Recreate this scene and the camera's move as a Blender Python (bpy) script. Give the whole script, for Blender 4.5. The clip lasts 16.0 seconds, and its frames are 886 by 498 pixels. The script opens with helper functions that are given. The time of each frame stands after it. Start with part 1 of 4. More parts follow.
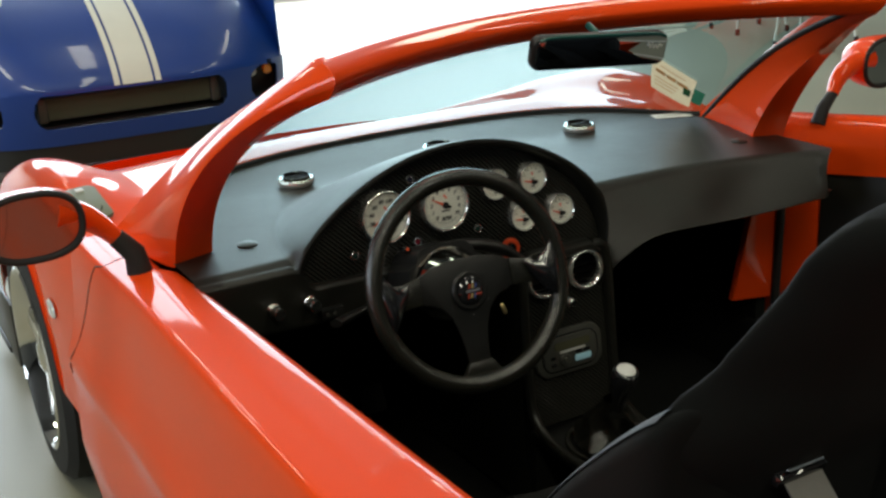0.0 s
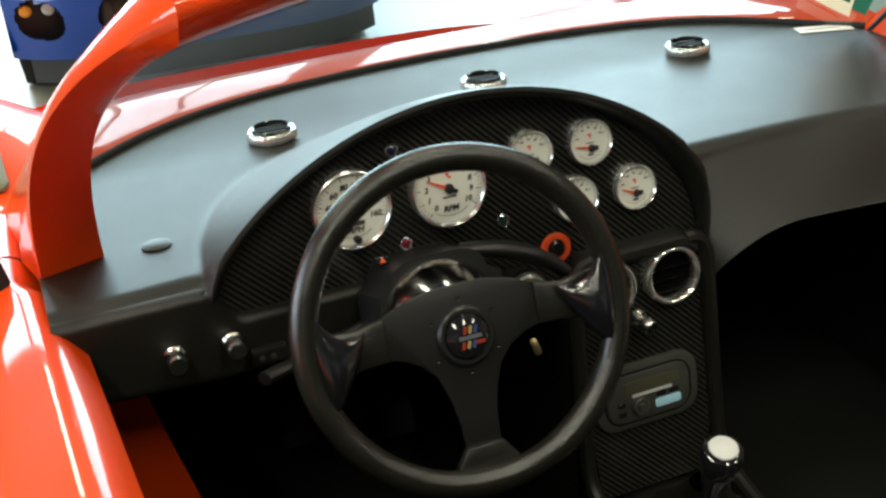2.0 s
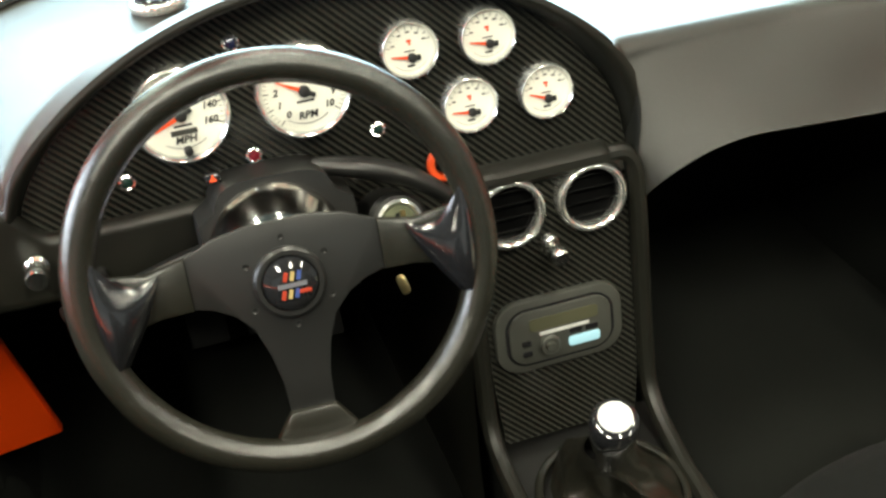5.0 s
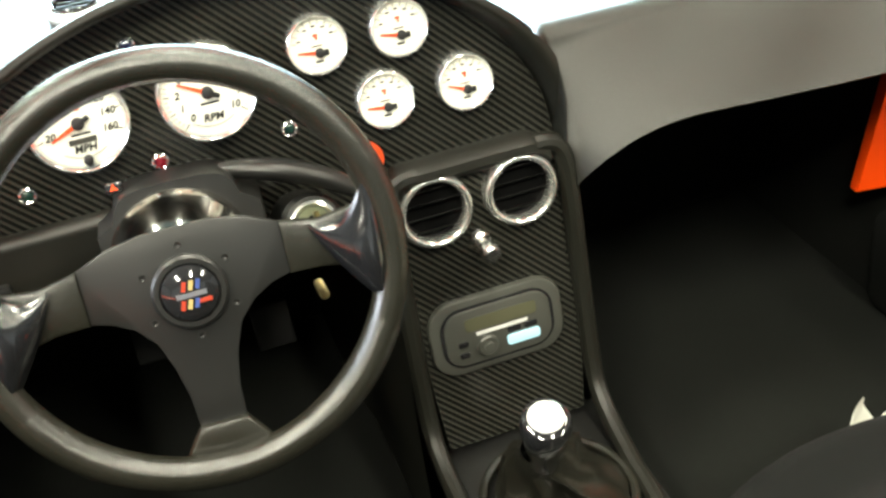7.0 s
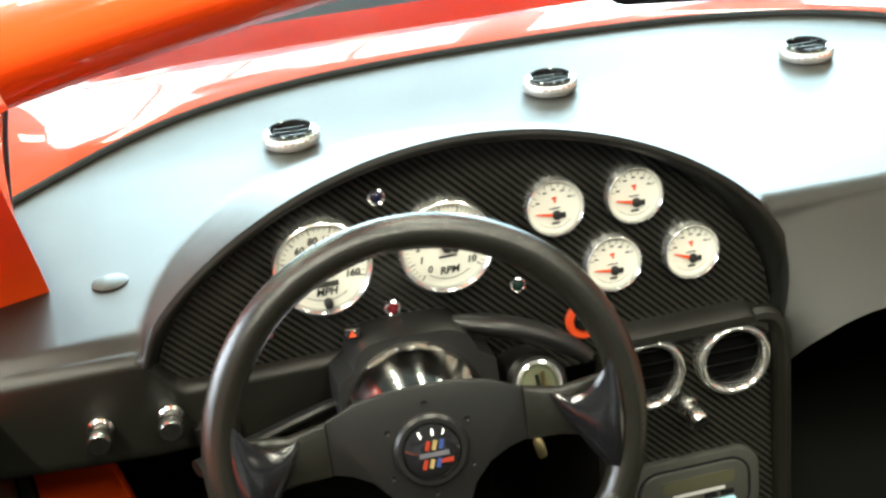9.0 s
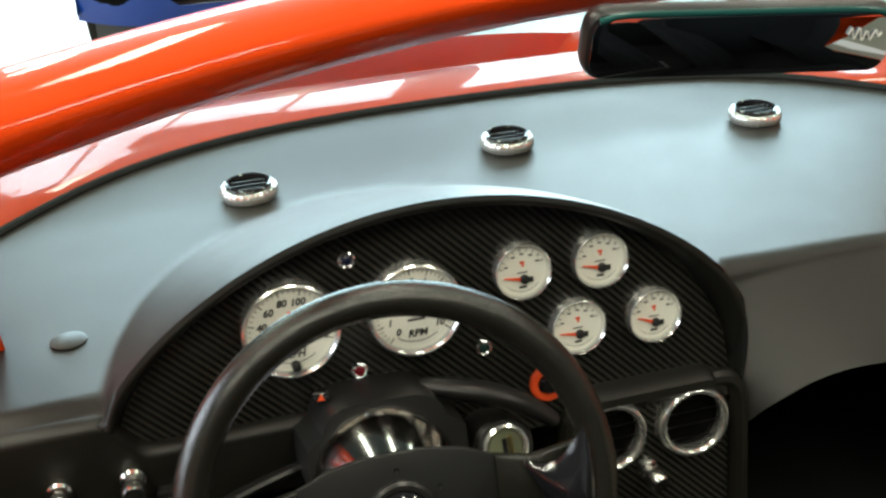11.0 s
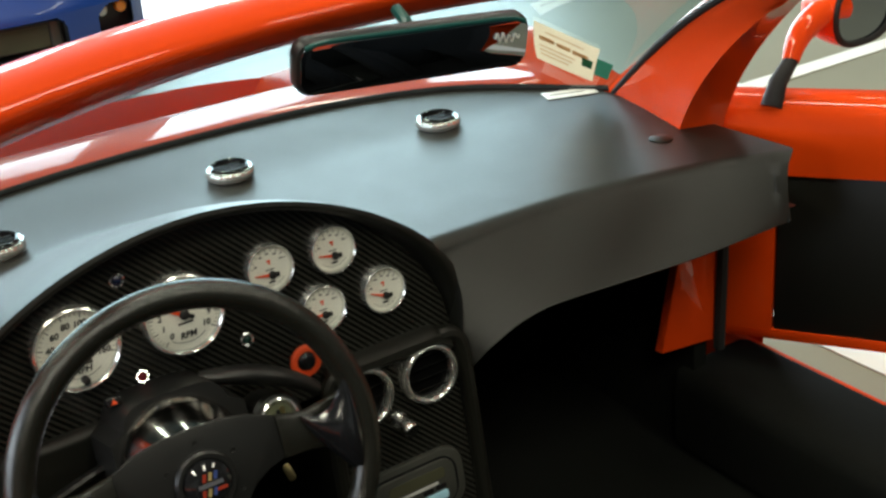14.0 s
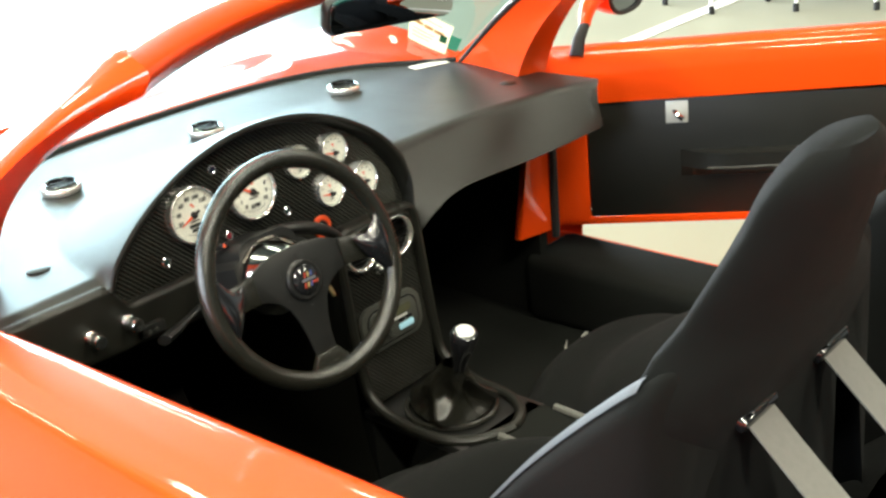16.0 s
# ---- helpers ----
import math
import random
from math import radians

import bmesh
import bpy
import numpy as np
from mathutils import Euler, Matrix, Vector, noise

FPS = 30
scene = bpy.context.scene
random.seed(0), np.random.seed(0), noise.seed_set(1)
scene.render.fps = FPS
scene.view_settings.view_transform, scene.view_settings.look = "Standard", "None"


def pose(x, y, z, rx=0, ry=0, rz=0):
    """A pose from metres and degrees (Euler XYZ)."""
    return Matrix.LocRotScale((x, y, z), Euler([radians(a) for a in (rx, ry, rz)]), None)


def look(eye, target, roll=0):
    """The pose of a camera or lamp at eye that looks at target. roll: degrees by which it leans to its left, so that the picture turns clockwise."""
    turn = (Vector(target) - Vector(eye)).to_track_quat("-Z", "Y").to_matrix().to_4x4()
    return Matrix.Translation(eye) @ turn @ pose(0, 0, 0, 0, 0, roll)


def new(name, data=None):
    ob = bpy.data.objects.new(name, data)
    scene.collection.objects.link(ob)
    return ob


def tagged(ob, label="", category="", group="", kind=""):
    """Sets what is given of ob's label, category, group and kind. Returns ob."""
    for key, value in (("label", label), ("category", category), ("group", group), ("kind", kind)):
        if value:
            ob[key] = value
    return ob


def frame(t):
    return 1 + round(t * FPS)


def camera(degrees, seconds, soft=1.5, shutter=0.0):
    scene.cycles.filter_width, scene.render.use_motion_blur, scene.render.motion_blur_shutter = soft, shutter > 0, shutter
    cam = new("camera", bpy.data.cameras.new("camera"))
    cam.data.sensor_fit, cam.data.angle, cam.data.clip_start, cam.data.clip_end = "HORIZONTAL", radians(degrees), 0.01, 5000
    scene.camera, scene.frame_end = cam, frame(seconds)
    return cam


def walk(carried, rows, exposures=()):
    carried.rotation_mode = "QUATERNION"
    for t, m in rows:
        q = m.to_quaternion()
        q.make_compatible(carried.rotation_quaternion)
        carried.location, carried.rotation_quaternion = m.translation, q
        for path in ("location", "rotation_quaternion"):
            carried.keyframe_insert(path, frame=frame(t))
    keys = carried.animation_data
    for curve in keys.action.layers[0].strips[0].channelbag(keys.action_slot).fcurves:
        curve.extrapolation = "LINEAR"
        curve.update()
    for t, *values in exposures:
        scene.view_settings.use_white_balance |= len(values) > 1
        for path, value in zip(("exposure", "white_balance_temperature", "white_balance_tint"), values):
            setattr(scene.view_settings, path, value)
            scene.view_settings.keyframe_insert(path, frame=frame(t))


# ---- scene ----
cam = camera(42.6, 16.0, 2.6)
PATH = [
    (0, (-1.23, -1.885, 1.476), (-0.318, -0.23, 0.82), -2.9),
    (0.5, (-1.019, -1.674, 1.427), (-0.261, 0.037, 0.721), -2.4),
    (1, (-0.876, -1.546, 1.401), (-0.156, 0.148, 0.618), -0.9),
    (1.5, (-0.785, -1.405, 1.378), (-0.107, 0.3, 0.583), -5.2),
    (2, (-0.707, -1.332, 1.362), (-0.082, 0.382, 0.542), -5.6),
    (2.5, (-0.637, -1.326, 1.328), (-0.147, 0.436, 0.518), -4.1),
    (3, (-0.563, -1.298, 1.337), (-0.073, 0.405, 0.409), -4.3),
    (5.5, (-0.366, -1.17, 1.318), (0.058, 0.461, 0.239), -6.3),
    (6, (-0.324, -1.172, 1.302), (0.11, 0.445, 0.208), -7.2),
    (6.5, (-0.307, -1.17, 1.301), (0.123, 0.436, 0.189), -8.5),
    (7, (-0.315, -1.169, 1.29), (0.109, 0.471, 0.226), -8.5),
    (7.5, (-0.322, -1.165, 1.303), (0.067, 0.501, 0.267), -7.3),
    (8, (-0.353, -1.152, 1.318), (0.023, 0.534, 0.31), -6.2),
    (8.5, (-0.407, -1.126, 1.351), (-0.088, 0.606, 0.402), -5.7),
    (11, (-0.479, -1.087, 1.402), (-0.014, 0.653, 0.533), -2.9),
    (11.5, (-0.462, -1.099, 1.412), (0.067, 0.632, 0.56), -2.8),
    (12, (-0.457, -1.116, 1.424), (0.129, 0.601, 0.584), -2.9),
    (12.5, (-0.43, -1.131, 1.433), (0.255, 0.546, 0.586), -3.5),
    (13, (-0.432, -1.172, 1.426), (0.37, 0.467, 0.607), -4.9),
    (13.5, (-0.473, -1.213, 1.422), (0.41, 0.366, 0.57), -5.7),
    (14, (-0.594, -1.279, 1.441), (0.345, 0.282, 0.615), -5.3),
    (14.5, (-0.772, -1.415, 1.443), (0.281, 0.05, 0.58), -6.2),
    (15, (-0.946, -1.477, 1.453), (0.253, -0.129, 0.59), -5.3),
    (15.5, (-1.185, -1.553, 1.479), (0.126, -0.28, 0.666), -6.3),
    (16, (-1.349, -1.645, 1.495), (-0.033, -0.354, 0.721), -6.1),
]
EXPOSURE = [(0, -0.65), (0.5, -0.45), (1, -0.25), (2, 0.2), (2.5, 0.38), (3, 0.7), (4.2, 1.35), (5.5, 2.0), (6.5, 2.15), (7, 2.4), (7.5, 2.37), (8, 2.28), (8.5, 1.98), (10, 1.15), (11, 0.55), (12, 0.2), (13.5, -0.1), (14.5, 0.27), (15, 0.55), (15.5, 1.05), (16, 1.35)]
walk(cam, [(t, look(eye, target, roll)) for t, eye, target, roll in PATH], EXPOSURE)

# ---- light ----
world = bpy.data.worlds.new("sky")
scene.world = world
world.use_nodes = True
wn, wl = world.node_tree.nodes, world.node_tree.links
sky = wn.new("ShaderNodeTexSky")
sky.sky_type, sky.sun_disc = "NISHITA", False
sky.sun_elevation, sky.sun_rotation = radians(38), radians(20)
wl.new(sky.outputs[0], wn["Background"].inputs[0])
wn["Background"].inputs[1].default_value = 0.12


def lamp(name, kind, m, energy, colour, **kw):
    d = bpy.data.lights.new(name, kind)
    d.energy, d.color = energy, colour
    for k, v in kw.items():
        if k == "angle":
            d.angle = v
        elif k == "size":
            d.shape, d.size = "RECTANGLE", v
        elif k == "size_y":
            d.size_y = v
    ob = new(name, d)
    ob.matrix_world = m
    return ob


lamp("sun", "SUN", look((6.5, 12, 8), (5.0, 6.0, 0)), 4.0, (1.0, 0.95, 0.88), angle=radians(0.6))
# daylight in the open gate and in the window band ahead
lamp("gate_daylight", "AREA", look((5.25, 9.75, 2.75), (4.2, 0, 1.6)), 1250, (0.77, 0.905, 1.0), size=4.8, size_y=5.3)
lamp("window_daylight", "AREA", look((-0.15, 10.05, 3.05), (-0.15, 0, 2.2)), 745, (0.77, 0.905, 1.0), size=4.5, size_y=5.0)
# added fill from the unseen west side, brightens the driver's flank and left dash
lamp("west_fill", "AREA", look((-10.95, 1.0, 4.2), (0, 0.4, 0.9)), 820, (0.85, 0.93, 1.0), size=9.8, size_y=2.4)
TUBES = [(x, y) for x in (-2.6, 0.6, 3.8) for y in (-4.5, -0.6, 3.3)] + [(x, 7.5) for x in (-3.4, -0.8, 3.8)]


def tube_row(x):
    return 0 if x < -2 else 1 if x < 2 else 2


for x, y in TUBES:
    lamp("tube_light", "AREA", look((x, y, 5.20), (x, y, 0)), ((120, 80, 62) if y < -2 else (105, 50, 45) if y < 0 else (70, 42, 42))[tube_row(x)], (1.0, 0.97, 0.78), size=0.30, size_y=2.3)


# ---- materials ----
def mat(name, col, rough=0.5, metal=0.0, coat=0.0, var=0.12, scale=30.0, bump=0.0, bscale=200.0, spec=0.5, rvar=0.1, emit=0.0, coord="Object"):
    m = bpy.data.materials.new(name)
    m.use_nodes = True
    n, l = m.node_tree.nodes, m.node_tree.links
    b = n["Principled BSDF"]
    b.inputs["Metallic"].default_value = metal
    b.inputs["Coat Weight"].default_value = coat
    b.inputs["Coat Roughness"].default_value = 0.04
    b.inputs["Specular IOR Level"].default_value = spec
    tc = n.new("ShaderNodeTexCoord")
    nz = n.new("ShaderNodeTexNoise")
    nz.inputs["Scale"].default_value, nz.inputs["Detail"].default_value = scale, 5
    l.new(tc.outputs[coord], nz.inputs["Vector"])
    mr = n.new("ShaderNodeMapRange")
    mr.inputs[3].default_value, mr.inputs[4].default_value = 1 - var, 1 + var
    l.new(nz.outputs["Fac"], mr.inputs[0])
    mx = n.new("ShaderNodeMix")
    mx.data_type, mx.blend_type = "RGBA", "MULTIPLY"
    mx.inputs["Factor"].default_value = 1
    mx.inputs["A"].default_value = (*col, 1)
    l.new(mr.outputs[0], mx.inputs["B"])
    l.new(mx.outputs["Result"], b.inputs["Base Color"])
    rr = n.new("ShaderNodeMapRange")
    rr.inputs[3].default_value, rr.inputs[4].default_value = max(rough - rvar * rough, 0.01), rough + rvar * rough
    l.new(nz.outputs["Fac"], rr.inputs[0])
    l.new(rr.outputs[0], b.inputs["Roughness"])
    if bump:
        n2 = n.new("ShaderNodeTexNoise")
        n2.inputs["Scale"].default_value, n2.inputs["Detail"].default_value = bscale, 3
        l.new(tc.outputs[coord], n2.inputs["Vector"])
        bp = n.new("ShaderNodeBump")
        bp.inputs["Strength"].default_value, bp.inputs["Distance"].default_value = bump, 0.002
        l.new(n2.outputs["Fac"], bp.inputs["Height"])
        l.new(bp.outputs[0], b.inputs["Normal"])
    if emit:
        b.inputs["Emission Color"].default_value = (*col, 1)
        b.inputs["Emission Strength"].default_value = emit
    return m


def dimples(m, scale, strength):
    """Rows of small holes pressed into a material's surface."""
    n, l = m.node_tree.nodes, m.node_tree.links
    v, b = n.new("ShaderNodeTexVoronoi"), n.new("ShaderNodeBump")
    v.inputs["Scale"].default_value, v.inputs["Randomness"].default_value = scale, 0.2
    b.inputs["Strength"].default_value, b.inputs["Distance"].default_value = strength, 0.0012
    l.new(n["Texture Coordinate"].outputs["Object"], v.inputs["Vector"])
    l.new(v.outputs["Distance"], b.inputs["Height"])
    l.new(b.outputs[0], n["Principled BSDF"].inputs["Normal"])


RED = mat("orange_red_paint", (0.78, 0.060, 0.003), 0.50, 0.0, 0.66, 0.05, 4.0, 0, 200, 0.06)
VINYL = mat("black_vinyl", (0.0080, 0.0080, 0.0056), 0.43, 0, 0, 0.15, 12, 0.18, 900, 0.47)
PLASTIC = mat("black_plastic", (0.012, 0.012, 0.0115), 0.35, 0, 0, 0.1, 20, 0.08, 700)
GLOSS = mat("gloss_black", (0.012, 0.012, 0.013), 0.08, 0, 0.6, 0.1, 20)
LEATHER = mat("black_leather", (0.012, 0.0115, 0.0085), 0.25, 0, 0, 0.2, 25, 0.20, 750, 0.7, 0.2)
PERFORATED = mat("perforated_leather", (0.013, 0.0125, 0.0095), 0.25, 0, 0, 0.2, 25, 0.20, 800, 0.7, 0.2)
dimples(PERFORATED, 560, 0.32)
FABRIC = mat("black_fabric", (0.0034, 0.0039, 0.0037), 0.9, 0, 0, 0.3, 40, 0.5, 1200, 0.13)
FABRIC.node_tree.nodes["Principled BSDF"].inputs["Sheen Weight"].default_value = 0.02
CARPET = mat("black_carpet", (0.0098, 0.0106, 0.0094), 0.97, 0, 0, 0.3, 90, 0.8, 900, 0.1)
CHROME = mat("chrome", (0.83, 0.83, 0.82), 0.06, 1.0, 0, 0.03, 8)
ALU = mat("brushed_aluminium", (0.80, 0.80, 0.77), 0.20, 1.0, 0, 0.06, 40, 0.1, 900)
DIAL = mat("silver_white_dial", (0.84, 0.83, 0.75), 0.5, 0, 0, 0.03, 30)
INK = mat("black_print", (0.015, 0.015, 0.015), 0.6)
NEEDLE = mat("orange_needle", (0.85, 0.09, 0.02), 0.4)
GREY = mat("grey_plastic", (0.048, 0.049, 0.042), 0.4, 0, 0, 0.08, 30, 0.1, 900)
RUBBER = mat("black_rubber", (0.009, 0.009, 0.009), 0.75, 0, 0, 0.2, 30, 0.2, 300)
BLUE = mat("blue_paint", (0.002, 0.040, 0.26), 0.4, 0.0, 0.4, 0.06, 3.0)
WHITE = mat("white_paint", (0.75, 0.75, 0.68), 0.4, 0, 0.3, 0.05, 10)
CONCRETE = mat("concrete_floor", (0.265, 0.255, 0.185), 0.42, 0, 0, 0.14, 1.3, 0.06, 60)
LINEPAINT = mat("line_paint", (0.78, 0.77, 0.70), 0.6, 0, 0, 0.08, 9, 0.1, 120)
BEZEL = mat("satin_bezel", (0.80, 0.80, 0.77), 0.22, 0.85, 0, 0.03, 10)
RINGCHROME = mat("soft_chrome", (0.80, 0.80, 0.77), 0.17, 0.8, 0, 0.03, 8)
TRIMHIDE = mat("grey_leather", (0.030, 0.030, 0.034), 0.60, 0, 0, 0.2, 40, 0.2, 700)
dimples(TRIMHIDE, 260, 0.5)
VENTCHROME = mat("vent_chrome", (0.80, 0.80, 0.77), 0.22, 0.9, 0, 0.03, 8)
VENTBLACK = mat("vent_black", (0.003, 0.003, 0.003), 0.5, 0, 0, 0.1, 20, 0, 200, 0.08)
LATCHMETAL = mat("satin_silver", (0.62, 0.62, 0.58), 0.38, 0.25)
CEILING = mat("ceiling_paint", (0.05, 0.05, 0.048), 0.85, 0, 0, 0.1, 2, 0.1, 60)
WALL = mat("wall_paint", (0.20, 0.20, 0.19), 0.8, 0, 0, 0.06, 2, 0.1, 80)


# ---- mesh helpers ----
def part(name, bm, material, parent, label="", smooth=35):
    me = bpy.data.meshes.new(name)
    bm.normal_update()
    bm.to_mesh(me)
    bm.free()
    for p in me.polygons:
        p.use_smooth = True
    me.set_sharp_from_angle(angle=radians(smooth))
    me.materials.append(material)
    ob = new(name, me)
    ob.parent = parent
    if label:
        ob["label"] = label
    return ob


def thing(name, label, category, at=(0, 0, 0), group="", kind=""):
    ob = new(name)
    ob.location = at
    ob.empty_display_size = 0.05
    return tagged(ob, label, category, group, kind)


def grid(f, nu, nv, closed_u=False, closed_v=False, caps=False):
    """A surface f(u, v) with u, v in 0..1."""
    bm = bmesh.new()
    mu, mv = (nu if closed_u else nu + 1), (nv if closed_v else nv + 1)
    vs = [[bm.verts.new(f(i / nu, j / nv)) for j in range(mv)] for i in range(mu)]
    for i in range(nu):
        for j in range(nv):
            a, b = (i + 1) % mu, (j + 1) % mv
            bm.faces.new((vs[i][j], vs[a][j], vs[a][b], vs[i][b]))
    if caps:
        bm.faces.new(vs[0][::-1])
        bm.faces.new(vs[-1])
    bmesh.ops.recalc_face_normals(bm, faces=bm.faces)
    return bm


def box(size, at=(0, 0, 0), bevel=0.0, seg=2, m=None):
    bm = bmesh.new()
    bmesh.ops.create_cube(bm, size=1, matrix=Matrix.Diagonal((*size, 1)))
    if bevel:
        bmesh.ops.bevel(bm, geom=bm.edges[:], offset=bevel, segments=seg, profile=0.5, affect="EDGES")
    bm.transform(Matrix.Translation(at) if m is None else m)
    return bm


def lathe(profile, n=32, m=None):
    """Turns (radius, height) pairs round z."""
    k = len(profile) - 1

    def f(u, v):
        r, z = profile[round(v * k)]
        a = 2 * math.pi * u
        return (r * math.cos(a), r * math.sin(a), z)
    bm = grid(f, n, k, closed_u=True)
    bmesh.ops.remove_doubles(bm, verts=bm.verts, dist=1e-6)
    if m is not None:
        bm.transform(m)
    return bm


def tube(points, radius, n=12, closed=False, flat=1.0):
    """A round bar along points; radius a number or a function of 0..1."""
    pts = [Vector(p) for p in points]
    k = len(pts)
    r = radius if callable(radius) else (lambda s: radius)
    up, side = Vector((0, 0, 1)), None
    rings = []
    for i, p in enumerate(pts):
        d = (pts[(i + 1) % k] - pts[i - 1]) if closed else (pts[min(i + 1, k - 1)] - pts[max(i - 1, 0)])
        d.normalize()
        if side is None:
            side = d.cross(up if abs(d.z) < 0.95 else Vector((0, 1, 0)))
        side = (side - d * side.dot(d)).normalized()
        a, b = side, d.cross(side)
        rr = r(i / max(k - 1, 1))
        rings.append([p + rr * (math.cos(t) * a + flat * math.sin(t) * b) for t in [2 * math.pi * j / n for j in range(n)]])
    bm = bmesh.new()
    vs = [[bm.verts.new(q) for q in ring] for ring in rings]
    for i in range(k if closed else k - 1):
        for j in range(n):
            bm.faces.new((vs[i][j], vs[(i + 1) % k][j], vs[(i + 1) % k][(j + 1) % n], vs[i][(j + 1) % n]))
    if not closed:
        bm.faces.new(vs[0][::-1])
        bm.faces.new(vs[-1])
    bmesh.ops.recalc_face_normals(bm, faces=bm.faces)
    return bm


def plate(outline, depth, bevel=0.0, m=None):
    """A flat plate from an outline in its own x, y, with its face at z = 0 and its back at -depth."""
    bm = bmesh.new()
    top = [bm.verts.new((x, y, 0)) for x, y in outline]
    f = bm.faces.new(top)
    if f.normal.z < 0:
        f.normal_flip()
    bm.normal_update()
    if f.normal.z < 0:
        bmesh.ops.reverse_faces(bm, faces=[f])
    ex = bmesh.ops.extrude_face_region(bm, geom=[f])
    bmesh.ops.translate(bm, verts=[v for v in ex["geom"] if isinstance(v, bmesh.types.BMVert)], vec=(0, 0, -depth))
    bmesh.ops.recalc_face_normals(bm, faces=bm.faces)
    if bevel:
        es = [e for e in bm.edges if all(abs(v.co.z) < 1e-6 for v in e.verts) or all(abs(v.co.z + depth) < 1e-6 for v in e.verts)]
        bmesh.ops.bevel(bm, geom=es, offset=bevel, segments=2, profile=0.5, affect="EDGES")
    if m is not None:
        bm.transform(m)
    return bm


def join(*bms):
    out = bmesh.new()
    for b in bms:
        me = bpy.data.meshes.new("tmp")
        b.to_mesh(me)
        b.free()
        out.from_mesh(me)
        bpy.data.meshes.remove(me)
    return out


def rounded(w, h, r, n=5):
    out = []
    for cx, cy, a0 in ((w / 2 - r, h / 2 - r, 0), (-w / 2 + r, h / 2 - r, 90), (-w / 2 + r, -h / 2 + r, 180), (w / 2 - r, -h / 2 + r, 270)):
        out += [(cx + r * math.cos(radians(a0 + 90 * i / n)), cy + r * math.sin(radians(a0 + 90 * i / n))) for i in range(n + 1)]
    return out


def smooth(t):
    t = min(max(t, 0.0), 1.0)
    return t * t * (3 - 2 * t)


def lerp(a, b, t):
    return a + (b - a) * t


def spline(pts, t):
    """A smooth curve through points."""
    k = len(pts) - 1
    i = min(int(t * k), k - 1)
    f = t * k - i
    a, b, c, d = (Vector(pts[min(max(q, 0), k)]) for q in (i - 1, i, i + 1, i + 2))
    return 0.5 * (2 * b + (c - a) * f + (2 * a - 5 * b + 4 * c - d) * f * f + (3 * b - a - 3 * c + d) * f ** 3)


def bez(a, b, c, d, t):
    a, b, c, d = Vector(a), Vector(b), Vector(c), Vector(d)
    return a * (1 - t) ** 3 + b * 3 * t * (1 - t) ** 2 + c * 3 * t * t * (1 - t) + d * t ** 3


# ---- more materials ----
def weave(name, pitch, dark, light, rough, coat):
    """Carbon-fibre twill: diagonal ribs broken by a fine cross weave."""
    m = mat(name, dark, rough, 0, coat, 0.1, 30)
    n, l = m.node_tree.nodes, m.node_tree.links
    tc = n.new("ShaderNodeTexCoord")
    sep, com = n.new("ShaderNodeSeparateXYZ"), n.new("ShaderNodeCombineXYZ")
    l.new(tc.outputs["Object"], sep.inputs[0])
    l.new(sep.outputs["X"], com.inputs["X"])
    l.new(sep.outputs["Z"], com.inputs["Y"])
    w = n.new("ShaderNodeTexWave")
    w.wave_type, w.bands_direction = "BANDS", "DIAGONAL"
    w.inputs["Scale"].default_value = 0.628 / (pitch * 1.414)
    w.inputs["Distortion"].default_value = 0.15
    l.new(com.outputs[0], w.inputs["Vector"])
    w2 = n.new("ShaderNodeTexWave")
    w2.wave_type, w2.bands_direction = "BANDS", "X"
    w2.inputs["Scale"].default_value = 0.628 / (pitch * 0.5)
    l.new(com.outputs[0], w2.inputs["Vector"])
    mu = n.new("ShaderNodeMath")
    mu.operation = "MULTIPLY"
    ad = n.new("ShaderNodeMapRange")
    ad.inputs[3].default_value, ad.inputs[4].default_value = 0.42, 1.15
    l.new(w2.outputs["Fac"], ad.inputs[0])
    l.new(w.outputs["Fac"], mu.inputs[0])
    l.new(ad.outputs[0], mu.inputs[1])
    mx = n.new("ShaderNodeMix")
    mx.data_type = "RGBA"
    mx.inputs["A"].default_value, mx.inputs["B"].default_value = (*dark, 1), (*light, 1)
    l.new(mu.outputs[0], mx.inputs["Factor"])
    l.new(mx.outputs["Result"], n["Principled BSDF"].inputs["Base Color"])
    return m


CARBON = weave("carbon_fibre", 0.0066, (0.003, 0.003, 0.0027), (0.035, 0.0345, 0.028), 0.26, 0.16)
CARBON_FINE = mat("dimpled_gloss_pad", (0.008, 0.008, 0.009), 0.09, 0, 1.0, 0.1, 20, 0.1, 900, 0.7)
dimples(CARBON_FINE, 600, 0.16)
MIRROR = mat("mirror_glass", (0.34, 0.37, 0.42), 0.02, 1.0, 0, 0.01, 5)
DARKCHROME = mat("dark_chrome", (0.42, 0.40, 0.37), 0.12, 1.0, 0, 0.03, 8)
LCD = mat("olive_display", (0.075, 0.075, 0.045), 0.25)
CYAN = mat("cyan_key", (0.30, 0.52, 0.60), 0.4, emit=0.15)
SILVERPRINT = mat("silver_print", (0.6, 0.6, 0.58), 0.35)
WEB = mat("grey_webbing", (0.16, 0.155, 0.14), 0.8, 0, 0, 0.15, 120, 0.5, 500)
GOLD = mat("brass_key", (0.62, 0.50, 0.24), 0.3, 1.0)
AMBER = mat("amber_lens", (0.80, 0.28, 0.03), 0.2, 0, 0.5)
LENS = mat("clear_lens", (0.70, 0.72, 0.68), 0.15, 0.2, 0.6)
OLIVE = mat("olive_cap", (0.13, 0.14, 0.085), 0.55, 0.0, 0.0, 0.1, 30, 0, 200, 0.2)
